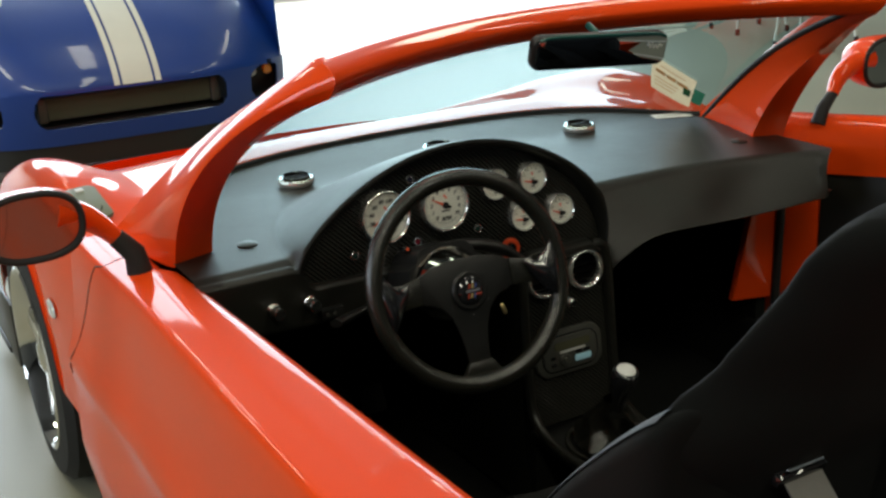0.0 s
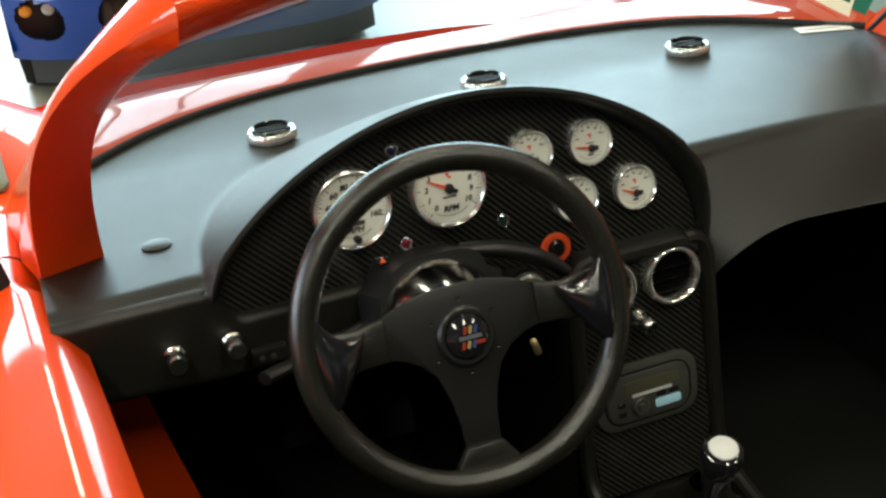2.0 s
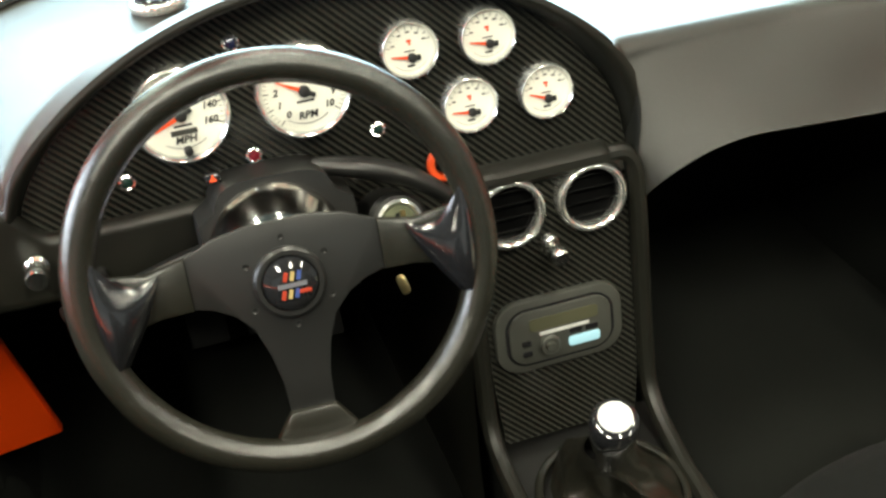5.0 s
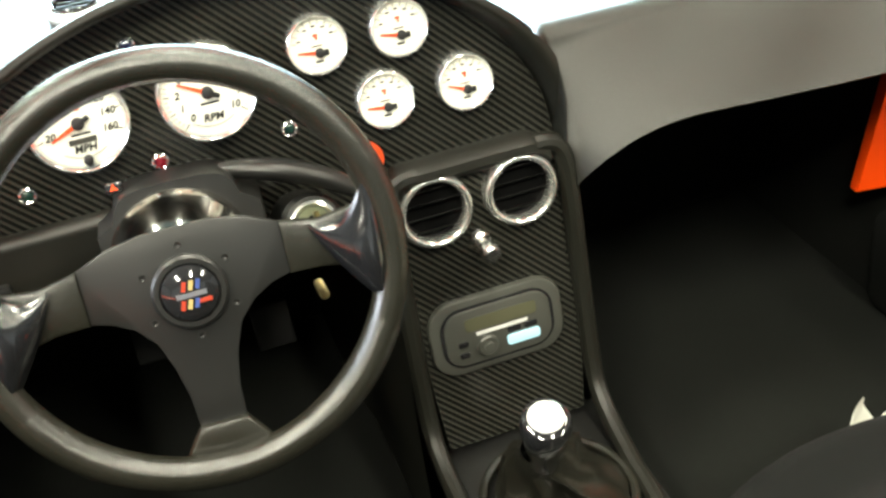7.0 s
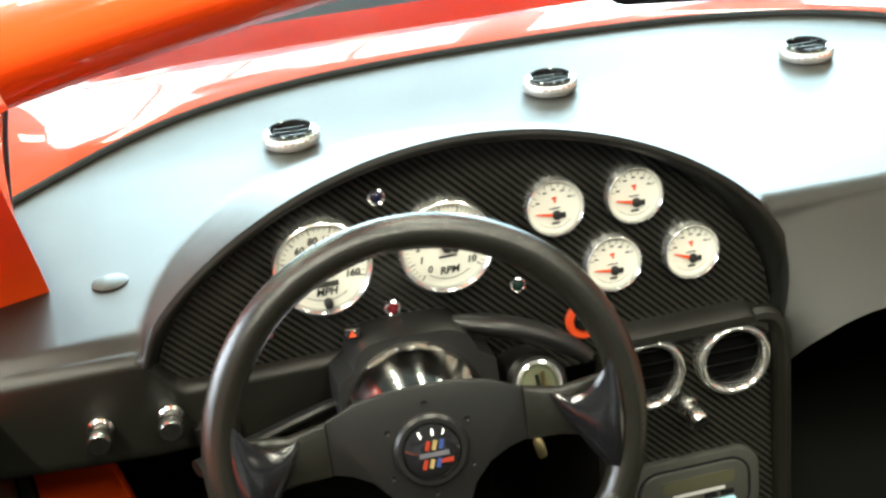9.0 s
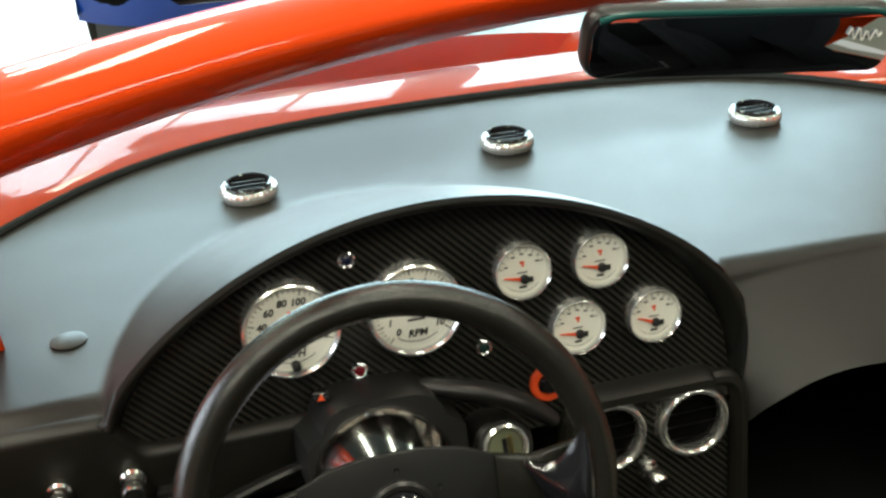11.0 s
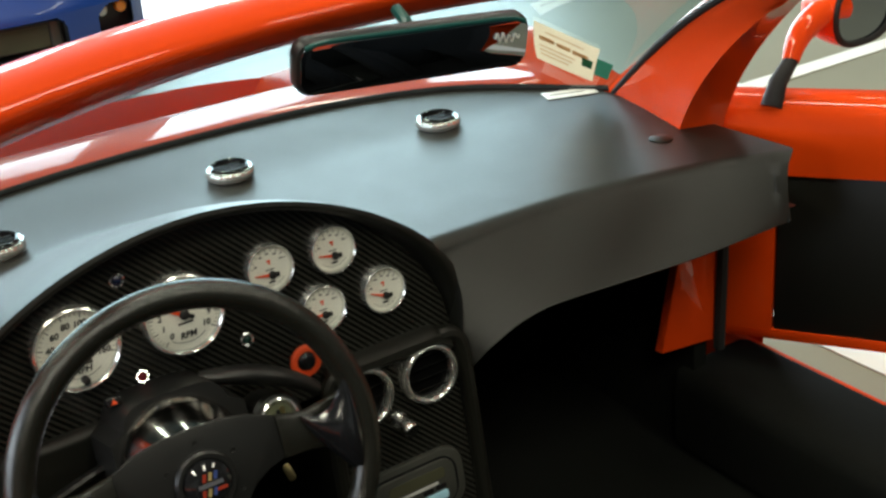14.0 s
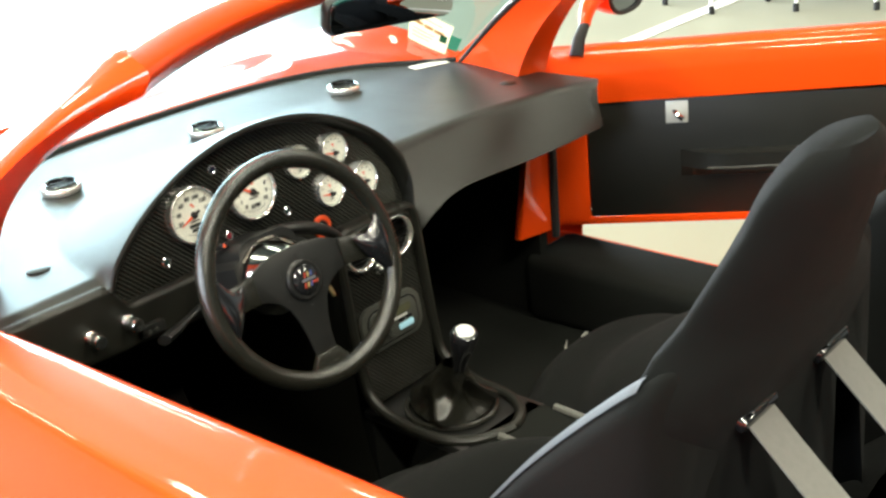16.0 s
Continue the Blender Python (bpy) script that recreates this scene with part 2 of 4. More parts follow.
GEMS = {"red": mat("red_gem", (0.20, 0.01, 0.02), 0.15, 0, 0.5), "green": mat("green_gem", (0.012, 0.035, 0.028), 0.15, 0, 0.5), "blue": mat("blue_gem", (0.01, 0.015, 0.05), 0.1, 0, 1)}
TEAL = mat("teal_edge", (0.004, 0.062, 0.054), 0.3)
PIPING = mat("grey_piping", (0.10, 0.10, 0.09), 0.45)


def glass_mat(name, tint, gloss):
    m = bpy.data.materials.new(name)
    m.use_nodes = True
    n, l = m.node_tree.nodes, m.node_tree.links
    n.remove(n["Principled BSDF"])
    tr, gl, mx, fr = n.new("ShaderNodeBsdfTransparent"), n.new("ShaderNodeBsdfGlossy"), n.new("ShaderNodeMixShader"), n.new("ShaderNodeFresnel")
    tr.inputs[0].default_value = (*tint, 1)
    gl.inputs["Roughness"].default_value = gloss
    fr.inputs["IOR"].default_value = 1.45
    l.new(fr.outputs[0], mx.inputs[0])
    l.new(tr.outputs[0], mx.inputs[1])
    l.new(gl.outputs[0], mx.inputs[2])
    l.new(mx.outputs[0], n["Material Output"].inputs[0])
    return m


def sheet_mat(name, col):
    """Thin paper that lets part of the light through."""
    m = bpy.data.materials.new(name)
    m.use_nodes = True
    n, l = m.node_tree.nodes, m.node_tree.links
    n.remove(n["Principled BSDF"])
    df, tl, mx, nz, rp = n.new("ShaderNodeBsdfDiffuse"), n.new("ShaderNodeBsdfTranslucent"), n.new("ShaderNodeMixShader"), n.new("ShaderNodeTexNoise"), n.new("ShaderNodeMix")
    nz.inputs["Scale"].default_value = 40
    rp.data_type = "RGBA"
    rp.inputs["A"].default_value, rp.inputs["B"].default_value = (*col, 1), (*[c * 0.9 for c in col], 1)
    l.new(nz.outputs["Fac"], rp.inputs["Factor"])
    l.new(rp.outputs["Result"], df.inputs[0])
    l.new(rp.outputs["Result"], tl.inputs[0])
    mx.inputs[0].default_value = 0.6
    l.new(df.outputs[0], mx.inputs[1])
    l.new(tl.outputs[0], mx.inputs[2])
    l.new(mx.outputs[0], n["Material Output"].inputs[0])
    return m


SHEET = sheet_mat("sign_paper", (0.74, 0.63, 0.43))
SHEETINK = sheet_mat("sign_ink", (0.60, 0.36, 0.20))
SHEETGREEN = sheet_mat("sign_green", (0.03, 0.13, 0.08))
GLASS = glass_mat("windscreen_glass", (0.50, 0.63, 0.625), 0.01)
LENSGLASS = glass_mat("gauge_glass", (0.97, 0.97, 0.97), 0.02)


def lettering(text, size, m, depth=0.0004):
    """Raised letters as a mesh, centred at the pose m."""
    cu = bpy.data.curves.new("letters", "FONT")
    cu.body, cu.size, cu.align_x, cu.align_y, cu.extrude, cu.resolution_u = text, size, "CENTER", "CENTER", depth, 3
    cu.shear, cu.offset = 0.22, size * 0.022
    ob = bpy.data.objects.new("letters", cu)
    me = bpy.data.meshes.new_from_object(ob)
    bm = bmesh.new()
    bm.from_mesh(me)
    bm.transform(m)
    bpy.data.meshes.remove(me)
    bpy.data.objects.remove(ob)
    bpy.data.curves.remove(cu)
    return bm


def sub(name, m, parent, label=""):
    """An empty part of the car with its own frame."""
    ob = new(name)
    ob.empty_display_size = 0.03
    ob.parent = parent
    ob.matrix_basis = m
    if label:
        ob["label"] = label
    return ob


# ---- hall ----
tagged(part("floor", box((70, 70, 0.2), (1, 6, -0.1)), CONCRETE, None), "pale grey-green polished concrete garage floor", "floor", kind="structure")
tagged(part("ceiling", box((24, 22, 0.2), (1, -1.2, 6.1)), CEILING, None), "dark painted ceiling of the garage hall", "ceiling", kind="structure")
for nm, sz, at in (("wall_west", (0.2, 22, 3.0), (-11.1, -1.2, 1.5)), ("wall_west_top", (0.2, 22, 0.5), (-11.1, -1.2, 5.75)), ("wall_west_rear", (0.2, 8.2, 2.5), (-11.1, -8.1, 4.25)), ("wall_west_front", (0.2, 3.8, 2.5), (-11.1, 7.9, 4.25)), ("wall_east", (0.2, 22, 6.0), (13.1, -1.2, 3.0)),
                   ("wall_south", (24, 0.2, 6.0), (1, -12.3, 3.0)), ("wall_north", (13.8, 0.2, 0.5), (-4.1, 9.9, 0.25)), ("wall_north_top", (13.8, 0.2, 0.4), (-4.1, 9.9, 5.8)), ("wall_north_west", (8.5, 0.2, 5.1), (-6.75, 9.9, 3.05)), ("wall_north_post", (0.6, 0.2, 5.1), (2.5, 9.9, 3.05)), ("wall_north_east", (5.2, 0.2, 6.0), (10.4, 9.9, 3.0)),
                   ("wall_north_lintel", (5.0, 0.2, 0.5), (5.3, 9.9, 5.75))):
    tagged(part(nm, box(sz, at), WALL, None), "plain painted wall of the garage hall", "wall", kind="structure")
for k in range(3):
    tagged(part("window_frame_%d" % (k + 1), box((0.08, 0.12, 5.1), (-2.5 + 1.175 * (k + 1), 9.9, 3.05), 0.01), WHITE, None), "white mullion of the window band", "window frame", kind="structure")
# unseen bars, added before the west area lamp to stripe its reflection in the paint
for k in range(7):
    tagged(part("window_frame_%d" % (k + 4), box((0.12, 0.10, 2.6), (-10.86, -3.4 + 1.45 * k, 4.25), 0.01), WHITE, None), "white upright bar added to break up the west fill light", "window frame", kind="structure")
for nm, sz, at in (("trim_line_a", (0.10, 8.0, 0.004), (2.82, -2.02, 0.003)), ("trim_line_b", (6.0, 0.10, 0.004), (5.875, 1.90, 0.003)), ("trim_line_c", (0.10, 4.6, 0.004), (1.46, -1.9, 0.003))):
    tagged(part(nm, box(sz, at), LINEPAINT, None), "white painted parking bay line on the floor", "floor line", kind="structure")
for x, y in TUBES:
    lt = thing("ceiling_light", "white fluorescent batten light on the ceiling", "ceiling light", (x, y, 6.0), "ceiling lights")
    part("housing", box((0.40, 2.5, 0.78), (0, 0, -0.39), 0.01), WHITE, lt)

# ---- red roadster ----
car = thing("sports_car", "glossy orange-red open roadster with black interior, passenger door open", "car")


def y_glass(x):
    return 0.549 - 0.21 * x * x - 0.60 * x ** 4


def hood(x, y):
    """Height of the binnacle hood over the flat dash: ruled from the arch over the dials to an oval foot."""
    a = 0.325 if x < -0.235 else 0.333
    e = 1 - min(abs(x + 0.235) / a, 1.0) ** 2
    if e <= 0:
        return 0.0
    q = max(y + 0.150, 0.0) / (0.44 * math.sqrt(e))
    return 0.163 * e ** 0.80 * max(1 - q ** 1.22, 0.0) ** 1.12


def panel_top(x):
    if x < -0.22:
        return 0.770 + 0.192 * (1 - min((-0.22 - x) / 0.335, 1) ** 2) ** 0.64
    return 0.70 + 0.26 * (1 - min((x + 0.22) / 0.318, 1) ** 2) ** 0.5


def y_rear(x):
    """Rear edge of the dash top."""
    if x < 0.062:
        return lerp(-0.135, -0.150, smooth((x + 0.60) / 0.04))
    r = -0.062 - 0.40 * max(x - 0.22, 0) ** 2 - 0.008 * (x - 0.1)
    return lerp(-0.150, r, smooth((x - 0.068) / 0.050))


def dash_z(x, y):
    base = 0.822 + 0.014 * smooth((y - 0.30) / 0.25) - 0.004 * smooth((abs(x) - 0.5) / 0.25)
    roll = 0.010 * smooth((-0.104 - y) / 0.030) * smooth((-0.545 - x) / 0.02)
    return base + hood(x, y) - roll


def dash_top(u, v):
    x = -0.735 + 1.449 * u
    y = lerp(y_rear(x), y_glass(x) + 0.012, v ** 1.5)
    z = dash_z(x, y)
    if v == 0:
        z -= 0.004 * (1 - smooth((x - 0.04) / 0.06))
    return (x, y, z)


dash = part("dashboard", grid(dash_top, 240, 60), VINYL, car, "black vinyl dash top with raised binnacle hood", 60)
part("glass_seal", tube([(x, y_glass(x) + 0.004, dash_z(x, y_glass(x)) + 0.003) for x in [-0.73 + 1.46 * i / 40 for i in range(41)]], 0.006, 8), RUBBER, dash)


def lip(u, v):
    """The rolled rim round the instrument panel, running down its outer side to the console ledge."""
    down = max((u - 0.86) / 0.14, 0.0)
    a = math.pi * (1 - min(u / 0.86, 1.0))
    xo = -0.225 + (0.338 if a > math.pi / 2 else 0.324) * math.cos(a)
    zo = lerp(dash_z(xo, -0.150) - 0.004, 0.712, down)
    xi = min(max(-0.225 + 0.326 * math.cos(a), -0.552), 0.096)
    zi = lerp(panel_top(xi), 0.712, down)
    if down > 0:
        xo, xi = 0.099 + 0.004 * math.sin(math.pi * down), 0.096 - 0.006 * down
    elif u > 0.80:
        zi = min(zi, zo)
    yi = -0.118 - 0.11 * (0.80 - zi)
    yo = lerp(-0.150, -0.158, smooth(down * 2))
    bulge = math.sin(math.pi * v) * 0.007
    return (lerp(xo, xi, v), lerp(yo, yi, v ** 1.6) - bulge, lerp(zo, zi, v))


part("binnacle_rim", grid(lip, 120, 10), VINYL, dash, "", 60)


def low_edge(x):
    """Lower edge of the passenger's dash face, arching down to the console."""
    d = min(max(0.250 - x, 0.0) / 0.152, 1.0)
    return 0.727 - 0.085 * (1 - math.sqrt(1 - d * d))


def face_r(u, v):
    """The passenger's side of the dash: a leaning face rolled over at its top edge and into the binnacle rim."""
    x = 0.099 + 0.615 * u ** 1.7
    yt, zt = y_rear(x), dash_z(x, y_rear(x))
    zl, yl = low_edge(x), -lerp(0.178, 0.212, smooth((x - 0.10) / 0.45))
    w = smooth((x - 0.10) / 0.30)
    cy, k = yt - lerp(0.020, 0.014, w), lerp(0.15, 0.12, w)
    ym, zm = cy - 0.006, lerp(zt, zl, k)
    if v < 0.35:
        q = v / 0.35
        y = (1 - q) ** 2 * yt + 2 * q * (1 - q) * cy + q * q * ym
        z = (1 - q) ** 2 * zt + 2 * q * (1 - q) * zt + q * q * zm
    elif v < 0.9:
        q = (v - 0.35) / 0.55
        y, z = lerp(ym, yl, q ** 1.05), lerp(zm, zl, q)
    else:
        q = (v - 0.9) / 0.1
        y, z = yl + 0.03 * q * q, zl - 0.006 * math.sin(q * 2)
    notch = 0.010 * math.sin(math.pi * min(max((v - 0.1) / 0.8, 0), 1)) if u > 0.97 else 0.0
    q = min((x - 0.099) / 0.055, 1.0)
    y = lerp(max(y, -0.152), y, math.sqrt(1 - (1 - q) ** 2))
    return (x - notch - 0.055 * v * u ** 4, y, z)


part("dash_face", grid(face_r, 96, 32), VINYL, dash, "black vinyl passenger-side dash face", 60)
part("dash_underside", grid(lambda u, v: (0.14 + 0.585 * u, lerp(-0.17, 0.30, v), lerp(low_edge(0.14 + 0.585 * u) - 0.006, 0.70, v)), 30, 3), PLASTIC, dash)
part("dash_end_panel", grid(lambda u, v: (0.712 - 0.055 * v - 0.010 * math.sin(math.pi * v), lerp(lerp(y_rear(0.71), -0.22, v) + 0.003, 0.26, u), lerp(0.812, 0.725, v)), 8, 8), VINYL, dash)


def knee(u, v):
    """The driver's lower dash, rolled under at its foot."""
    x = lerp(-0.735, -0.240, u)
    zt = lerp(0.816, 0.772, smooth((x + 0.570) / 0.045))
    yt = lerp(-0.135, -0.130, smooth((x + 0.570) / 0.045))
    zl = 0.718 - 0.03 * u
    if v < 0.3:
        s = v / 0.3
        return (x, yt - 0.015 * math.sin(s * math.pi / 2), zt - 0.012 * (1 - math.cos(s * math.pi / 2)))
    if v < 0.85:
        s = (v - 0.3) / 0.55
        return (x, yt - 0.015 - 0.004 * s, lerp(zt - 0.012, zl, s))
    s = (v - 0.85) / 0.15
    return (x, yt - 0.019 + 0.05 * s * s, zl - 0.012 * math.sin(s * math.pi / 2))


part("knee_panel", grid(knee, 60, 26), VINYL, dash, "black vinyl driver's lower dash panel", 60)
for x, y in ((-0.593, 0.008), (0.600, 0.002)):
    part("dash_plug", lathe([(0.019, 0.0), (0.019, 0.003), (0.015, 0.005), (0, 0.0055)], 24, pose(x, y, dash_z(x, y) - 0.001)), VINYL, dash, "round black blanking plug")

# instrument panel frame: x to the right, y up the panel, z towards the driver
TILT_P = 6.3
PANEL = pose(0, -0.128, 0.80, 90 - TILT_P, 0, 0)


def on_panel(x, z, out=0.0):
    """A pose on the panel at car x, height z, out metres proud."""
    return PANEL @ pose(x, (z - 0.80) / math.cos(radians(TILT_P)), out)


outl = [(x, panel_top(x) - 0.80 + 0.004) for x in [-0.554 + 0.652 * i / 60 for i in range(61)]]
outl = [(-0.554, -0.10)] + outl + [(0.098, -0.10)]
ipanel = part("instrument_panel", plate(outl[::-1], 0.01, 0, PANEL), CARBON, car, "carbon-fibre weave instrument panel")

cpanel = part("console_panel", plate([(0.096, -0.085), (0.099, -0.20), (0.096, -0.33), (0.086, -0.43), (-0.086, -0.43), (-0.094, -0.33), (-0.096, -0.20), (-0.094, -0.085)][::-1], 0.01, 0, PANEL @ pose(0, 0, 0.006)),
              CARBON, car, "carbon-fibre weave centre console panel")
part("console_ledge", grid(lambda u, v: (lerp(-0.100, 0.080, u), [-0.135, -0.150, -0.160, -0.162, -0.152, -0.13][round(v * 5)], [0.738, 0.737, 0.731, 0.722, 0.712, 0.708][round(v * 5)] - 0.014 * max((u - 0.86) / 0.14, 0) ** 2 - 0.012 * max((0.08 - u) / 0.08, 0) ** 2), 24, 5), VINYL, cpanel)


def rail(side):
    """Padded edge of the console, running down and back along the shifter tray."""
    x0, x1, x2 = (0.099, 0.103, 0.096) if side > 0 else (-0.104, -0.106, -0.104)
    pts = [bez((x0 - side * 0.034, -0.151, 0.725), (x0 - side * 0.010, -0.151, 0.728), (x0 - side * 0.001, -0.152, 0.716), (x0, -0.154, 0.682), i / 10) for i in range(10)]
    pts += [bez((x0, -0.154, 0.682), (x0 + side * 0.002, -0.162, 0.60), (x1, -0.165, 0.50), (x1, -0.178, 0.43), i / 14) for i in range(15)]
    pts += [bez((x1, -0.178, 0.43), (x1, -0.187, 0.388), (x1, -0.22, 0.374), (x2, -0.30, 0.368), i / 10) for i in range(1, 11)]
    pts += [bez((x2, -0.30, 0.368), (x2, -0.36, 0.366), (x2 * 0.95, -0.43, 0.365), (0.01, -0.445, 0.364), i / 10) for i in range(1, 11)]
    return pts


for s in (1, -1):
    part("console_rail", tube(rail(s), 0.011, 10), VINYL, cpanel, "padded black console edge")
for x, s in ((0.108, 1), (-0.108, -1)):
    part("console_side", grid(lambda u, v, x=x, s=s: (x + s * 0.012 * math.sin(v * math.pi / 2) + (s * 0.01 if u > 0.5 else 0), lerp(-0.150 - 0.03 * v - 0.1 * max(v - 0.75, 0), 0.44, u), lerp(0.70, 0.20, v)), 10, 14), VINYL, cpanel)
part("shifter_tray", box((0.215, 0.29, 0.02), (0.006, -0.30, 0.352), 0.008, 2), PLASTIC, cpanel)

# gauges
def arc_bars(r, a0, a1, n, w, h, z):
    out = []
    for i in range(n):
        a = radians(lerp(a0, a1, i / (n - 1)))
        out.append(box((h, w, 0.0004), (0, 0, 0), 0, 1, pose(r * math.cos(a), r * math.sin(a), z, 0, 0, math.degrees(a))))
    return out


def needle_mesh(length, w, ang, px, py, z):
    bm = plate([(length, 0.12 * w), (length, -0.12 * w), (-length * 0.18, -0.5 * w), (-length * 0.18, 0.5 * w)], 0.0012, 0)
    bm.transform(pose(px, py, z, 0, 0, ang))
    return bm


def gauge_base(name, x, z, r, label, deep):
    g = sub(name, on_panel(x, z), ipanel.parent, label)
    part("bezel", lathe([(r * 1.0, -0.004), (r * 1.0, deep - 0.004), (r * 0.985, deep - 0.001), (r * 0.95, deep), (r * 0.90, deep - 0.002), (r * 0.87, deep - 0.006)], 48), BEZEL, g)
    part("dial", lathe([(r * 0.90, deep - 0.0065), (0.0, deep - 0.0063)], 48), DIAL, g)
    gl = part("gauge_glass", lathe([(r * 0.89, deep - 0.0025), (r * 0.4, deep - 0.0015), (0.0, deep - 0.0012)], 40), LENSGLASS, g)
    gl.visible_shadow = False
    return g, deep - 0.0060


def small_gauge(x, z, ang):
    r = 0.0305
    g, d = gauge_base("small_gauge", x, z, r, "small round gauge with pale dial and orange needle", 0.013)
    py = -0.28 * r
    part("dial_print", join(*arc_bars(r * 0.74, 168, 22, 9, 0.0006, 0.004, d), *[box((0.0042, 0.0016, 0.0004), (r * 0.6 * math.cos(radians(q)), r * 0.6 * math.sin(radians(q)), d)) for q in (160, 120, 90, 60, 28)],
                            box((0.011, 0.0012, 0.0004), (0, -0.05 * r, d)), box((0.008, 0.0022, 0.0004), (0, -0.56 * r, d)), *arc_bars(r * 0.72, 225, 315, 14, 0.0016, 0.0005, d)), INK, g)
    part("warning_mark", join(box((0.0050, 0.0024, 0.0004), (0.0002, 0.30 * r, d)), box((0.0022, 0.0030, 0.0004), (0.0008, 0.20 * r, d))), NEEDLE, g)
    part("needle", needle_mesh(r * 0.72, 0.0045, ang, 0.05 * r, py, d + 0.0022), NEEDLE, g)
    part("needle_cap", join(lathe([(r * 0.16, 0), (r * 0.16, 0.003), (r * 0.1, 0.004), (0, 0.0042)], 16, Matrix.Translation((0.05 * r, py, d))), box((r * 0.3, r * 0.2, 0.002), (0.2 * r, py - 0.02 * r, d + 0.002), 0.0008, 1)), INK, g)


for x, z, a in ((-0.141, 0.882, 170), (-0.057, 0.880, 167), (-0.084, 0.811, 171), (0.002, 0.808, 158)):
    small_gauge(x, z, a)


def big_gauge(name, x, z, label, marks, a0, step, word, ang, lcd):
    r = 0.0485
    g, d = gauge_base(name, x, z, r, label, 0.018)
    prints = []
    for i, t in enumerate(marks):
        a = radians(a0 - step * i)
        prints.append(box((0.0055, 0.0010, 0.0004), (0, 0, 0), 0, 1, pose(r * 0.80 * math.cos(a), r * 0.80 * math.sin(a), d, 0, 0, math.degrees(a))))
        prints.append(lettering(t, 0.0098, pose(r * 0.60 * math.cos(a), r * 0.60 * math.sin(a), d + 0.0002)))
    prints += arc_bars(r * 0.82, a0, a0 - step * (len(marks) - 1), (len(marks) - 1) * 4 + 1, 0.0005, 0.003, d)
    prints += arc_bars(r * 0.70, 235, 305, 20, 0.0020, 0.0006, d)
    prints.append(lettering(word, 0.0105, pose(0, -r * 0.52, d + 0.0002)))
    prints.append(box((0.018, 0.0022, 0.0004), (0, -r * 0.22, d)))
    if lcd:
        prints.append(lathe([(0.0045, 0), (0.0045, 0.008), (0.003, 0.009), (0, 0.009)], 16, Matrix.Translation((0, -r * 0.74, d))))
    part("dial_print", join(*prints), INK, g)
    if lcd:
        part("odometer", box((0.026, 0.0055, 0.0004), (0, -r * 0.36, d)), GREY, g)
    part("warning_mark", join(lathe([(0.0024, 0.0), (0.0024, 0.0004), (0, 0.0005)], 10, Matrix.Translation((0, 0.36 * r, d))), box((0.004, 0.003, 0.0004), (0.003, r * 0.28, d))), NEEDLE, g)
    part("needle", needle_mesh(r * 0.62, 0.0055, ang, 0, 0, d + 0.0028), NEEDLE, g)
    part("needle_cap", join(lathe([(0.006, 0), (0.006, 0.004), (0.004, 0.005), (0, 0.0052)], 20, Matrix.Translation((0, 0, d))), box((0.010, 0.005, 0.003), (0, 0, 0), 0.001, 1, pose(0, 0, d + 0.003, 0, 0, ang) @ Matrix.Translation((-0.007, 0, 0)))), INK, g)


big_gauge("speedometer", -0.378, 0.865, "large round pale speedometer dial with chrome bezel", ["20", "40", "60", "80", "100", "120", "140", "160"], 196, 31, "MPH", 204, True)
big_gauge("tachometer", -0.255, 0.864, "large round pale tachometer dial with chrome bezel", [str(i) for i in range(11)], 228, 26.6, "RPM", 152, False)


def pilot(x, z, col):
    g = sub("pilot_lamp", on_panel(x, z), car, "small " + col + " pilot lamp with chrome claw ring")
    part("ring", lathe([(0.0085, 0), (0.0085, 0.002), (0.007, 0.003), (0.0055, 0.002)], 20), CHROME, g)
    part("gem", lathe([(0.0056, 0.001), (0.005, 0.003), (0.003, 0.0042), (0, 0.0046)], 16), GEMS[col], g)
    for k in range(8):
        a = 2 * math.pi * k / 8
        part("claw", box((0.003, 0.0022, 0.003), (0.0066 * math.cos(a), 0.0066 * math.sin(a), 0.003), 0.0006, 1), CHROME, g)


for x, z, c in ((-0.316, 0.922, "blue"), (-0.315, 0.805, "red"), (-0.185, 0.804, "green"), (-0.443, 0.805, "green")):
    pilot(x, z, c)

g = sub("start_button", on_panel(-0.117, 0.751), car, "round push button in an orange ring")
part("ring", lathe([(0.021, 0), (0.021, 0.003), (0.019, 0.005), (0.013, 0.005), (0.012, 0.002)], 28), NEEDLE, g)
part("button", lathe([(0.0115, 0), (0.0115, 0.006), (0.009, 0.009), (0, 0.010)], 20), GLOSS, g)


def round_vent(x, z):
    g = sub("air_vent", on_panel(x, z, 0.006), car, "round chrome air vent with black slats")
    part("ring", lathe([(0.0420, 0.0)] + [(0.0372 + 0.0048 * math.cos(radians(a)), 0.010 + 0.009 * math.sin(radians(a))) for a in range(0, 181, 10)] + [(0.0324, 0.0)], 96), VENTCHROME, g, "", 80)
    part("cup", lathe([(0.033, 0.004), (0.030, 0.0015), (0, 0.001)], 32), VENTBLACK, g)
    for k in (-1.5, -0.5, 0.5, 1.5):
        w = 2 * math.sqrt(0.032 ** 2 - (0.0155 * k) ** 2)
        part("slat", box((w, 0.002, 0.014), (0, 0, 0), 0.0008, 1, pose(0, 0.0155 * k, 0.005, -28)), VENTBLACK, g)


round_vent(0.042, 0.679)
round_vent(-0.056, 0.681)


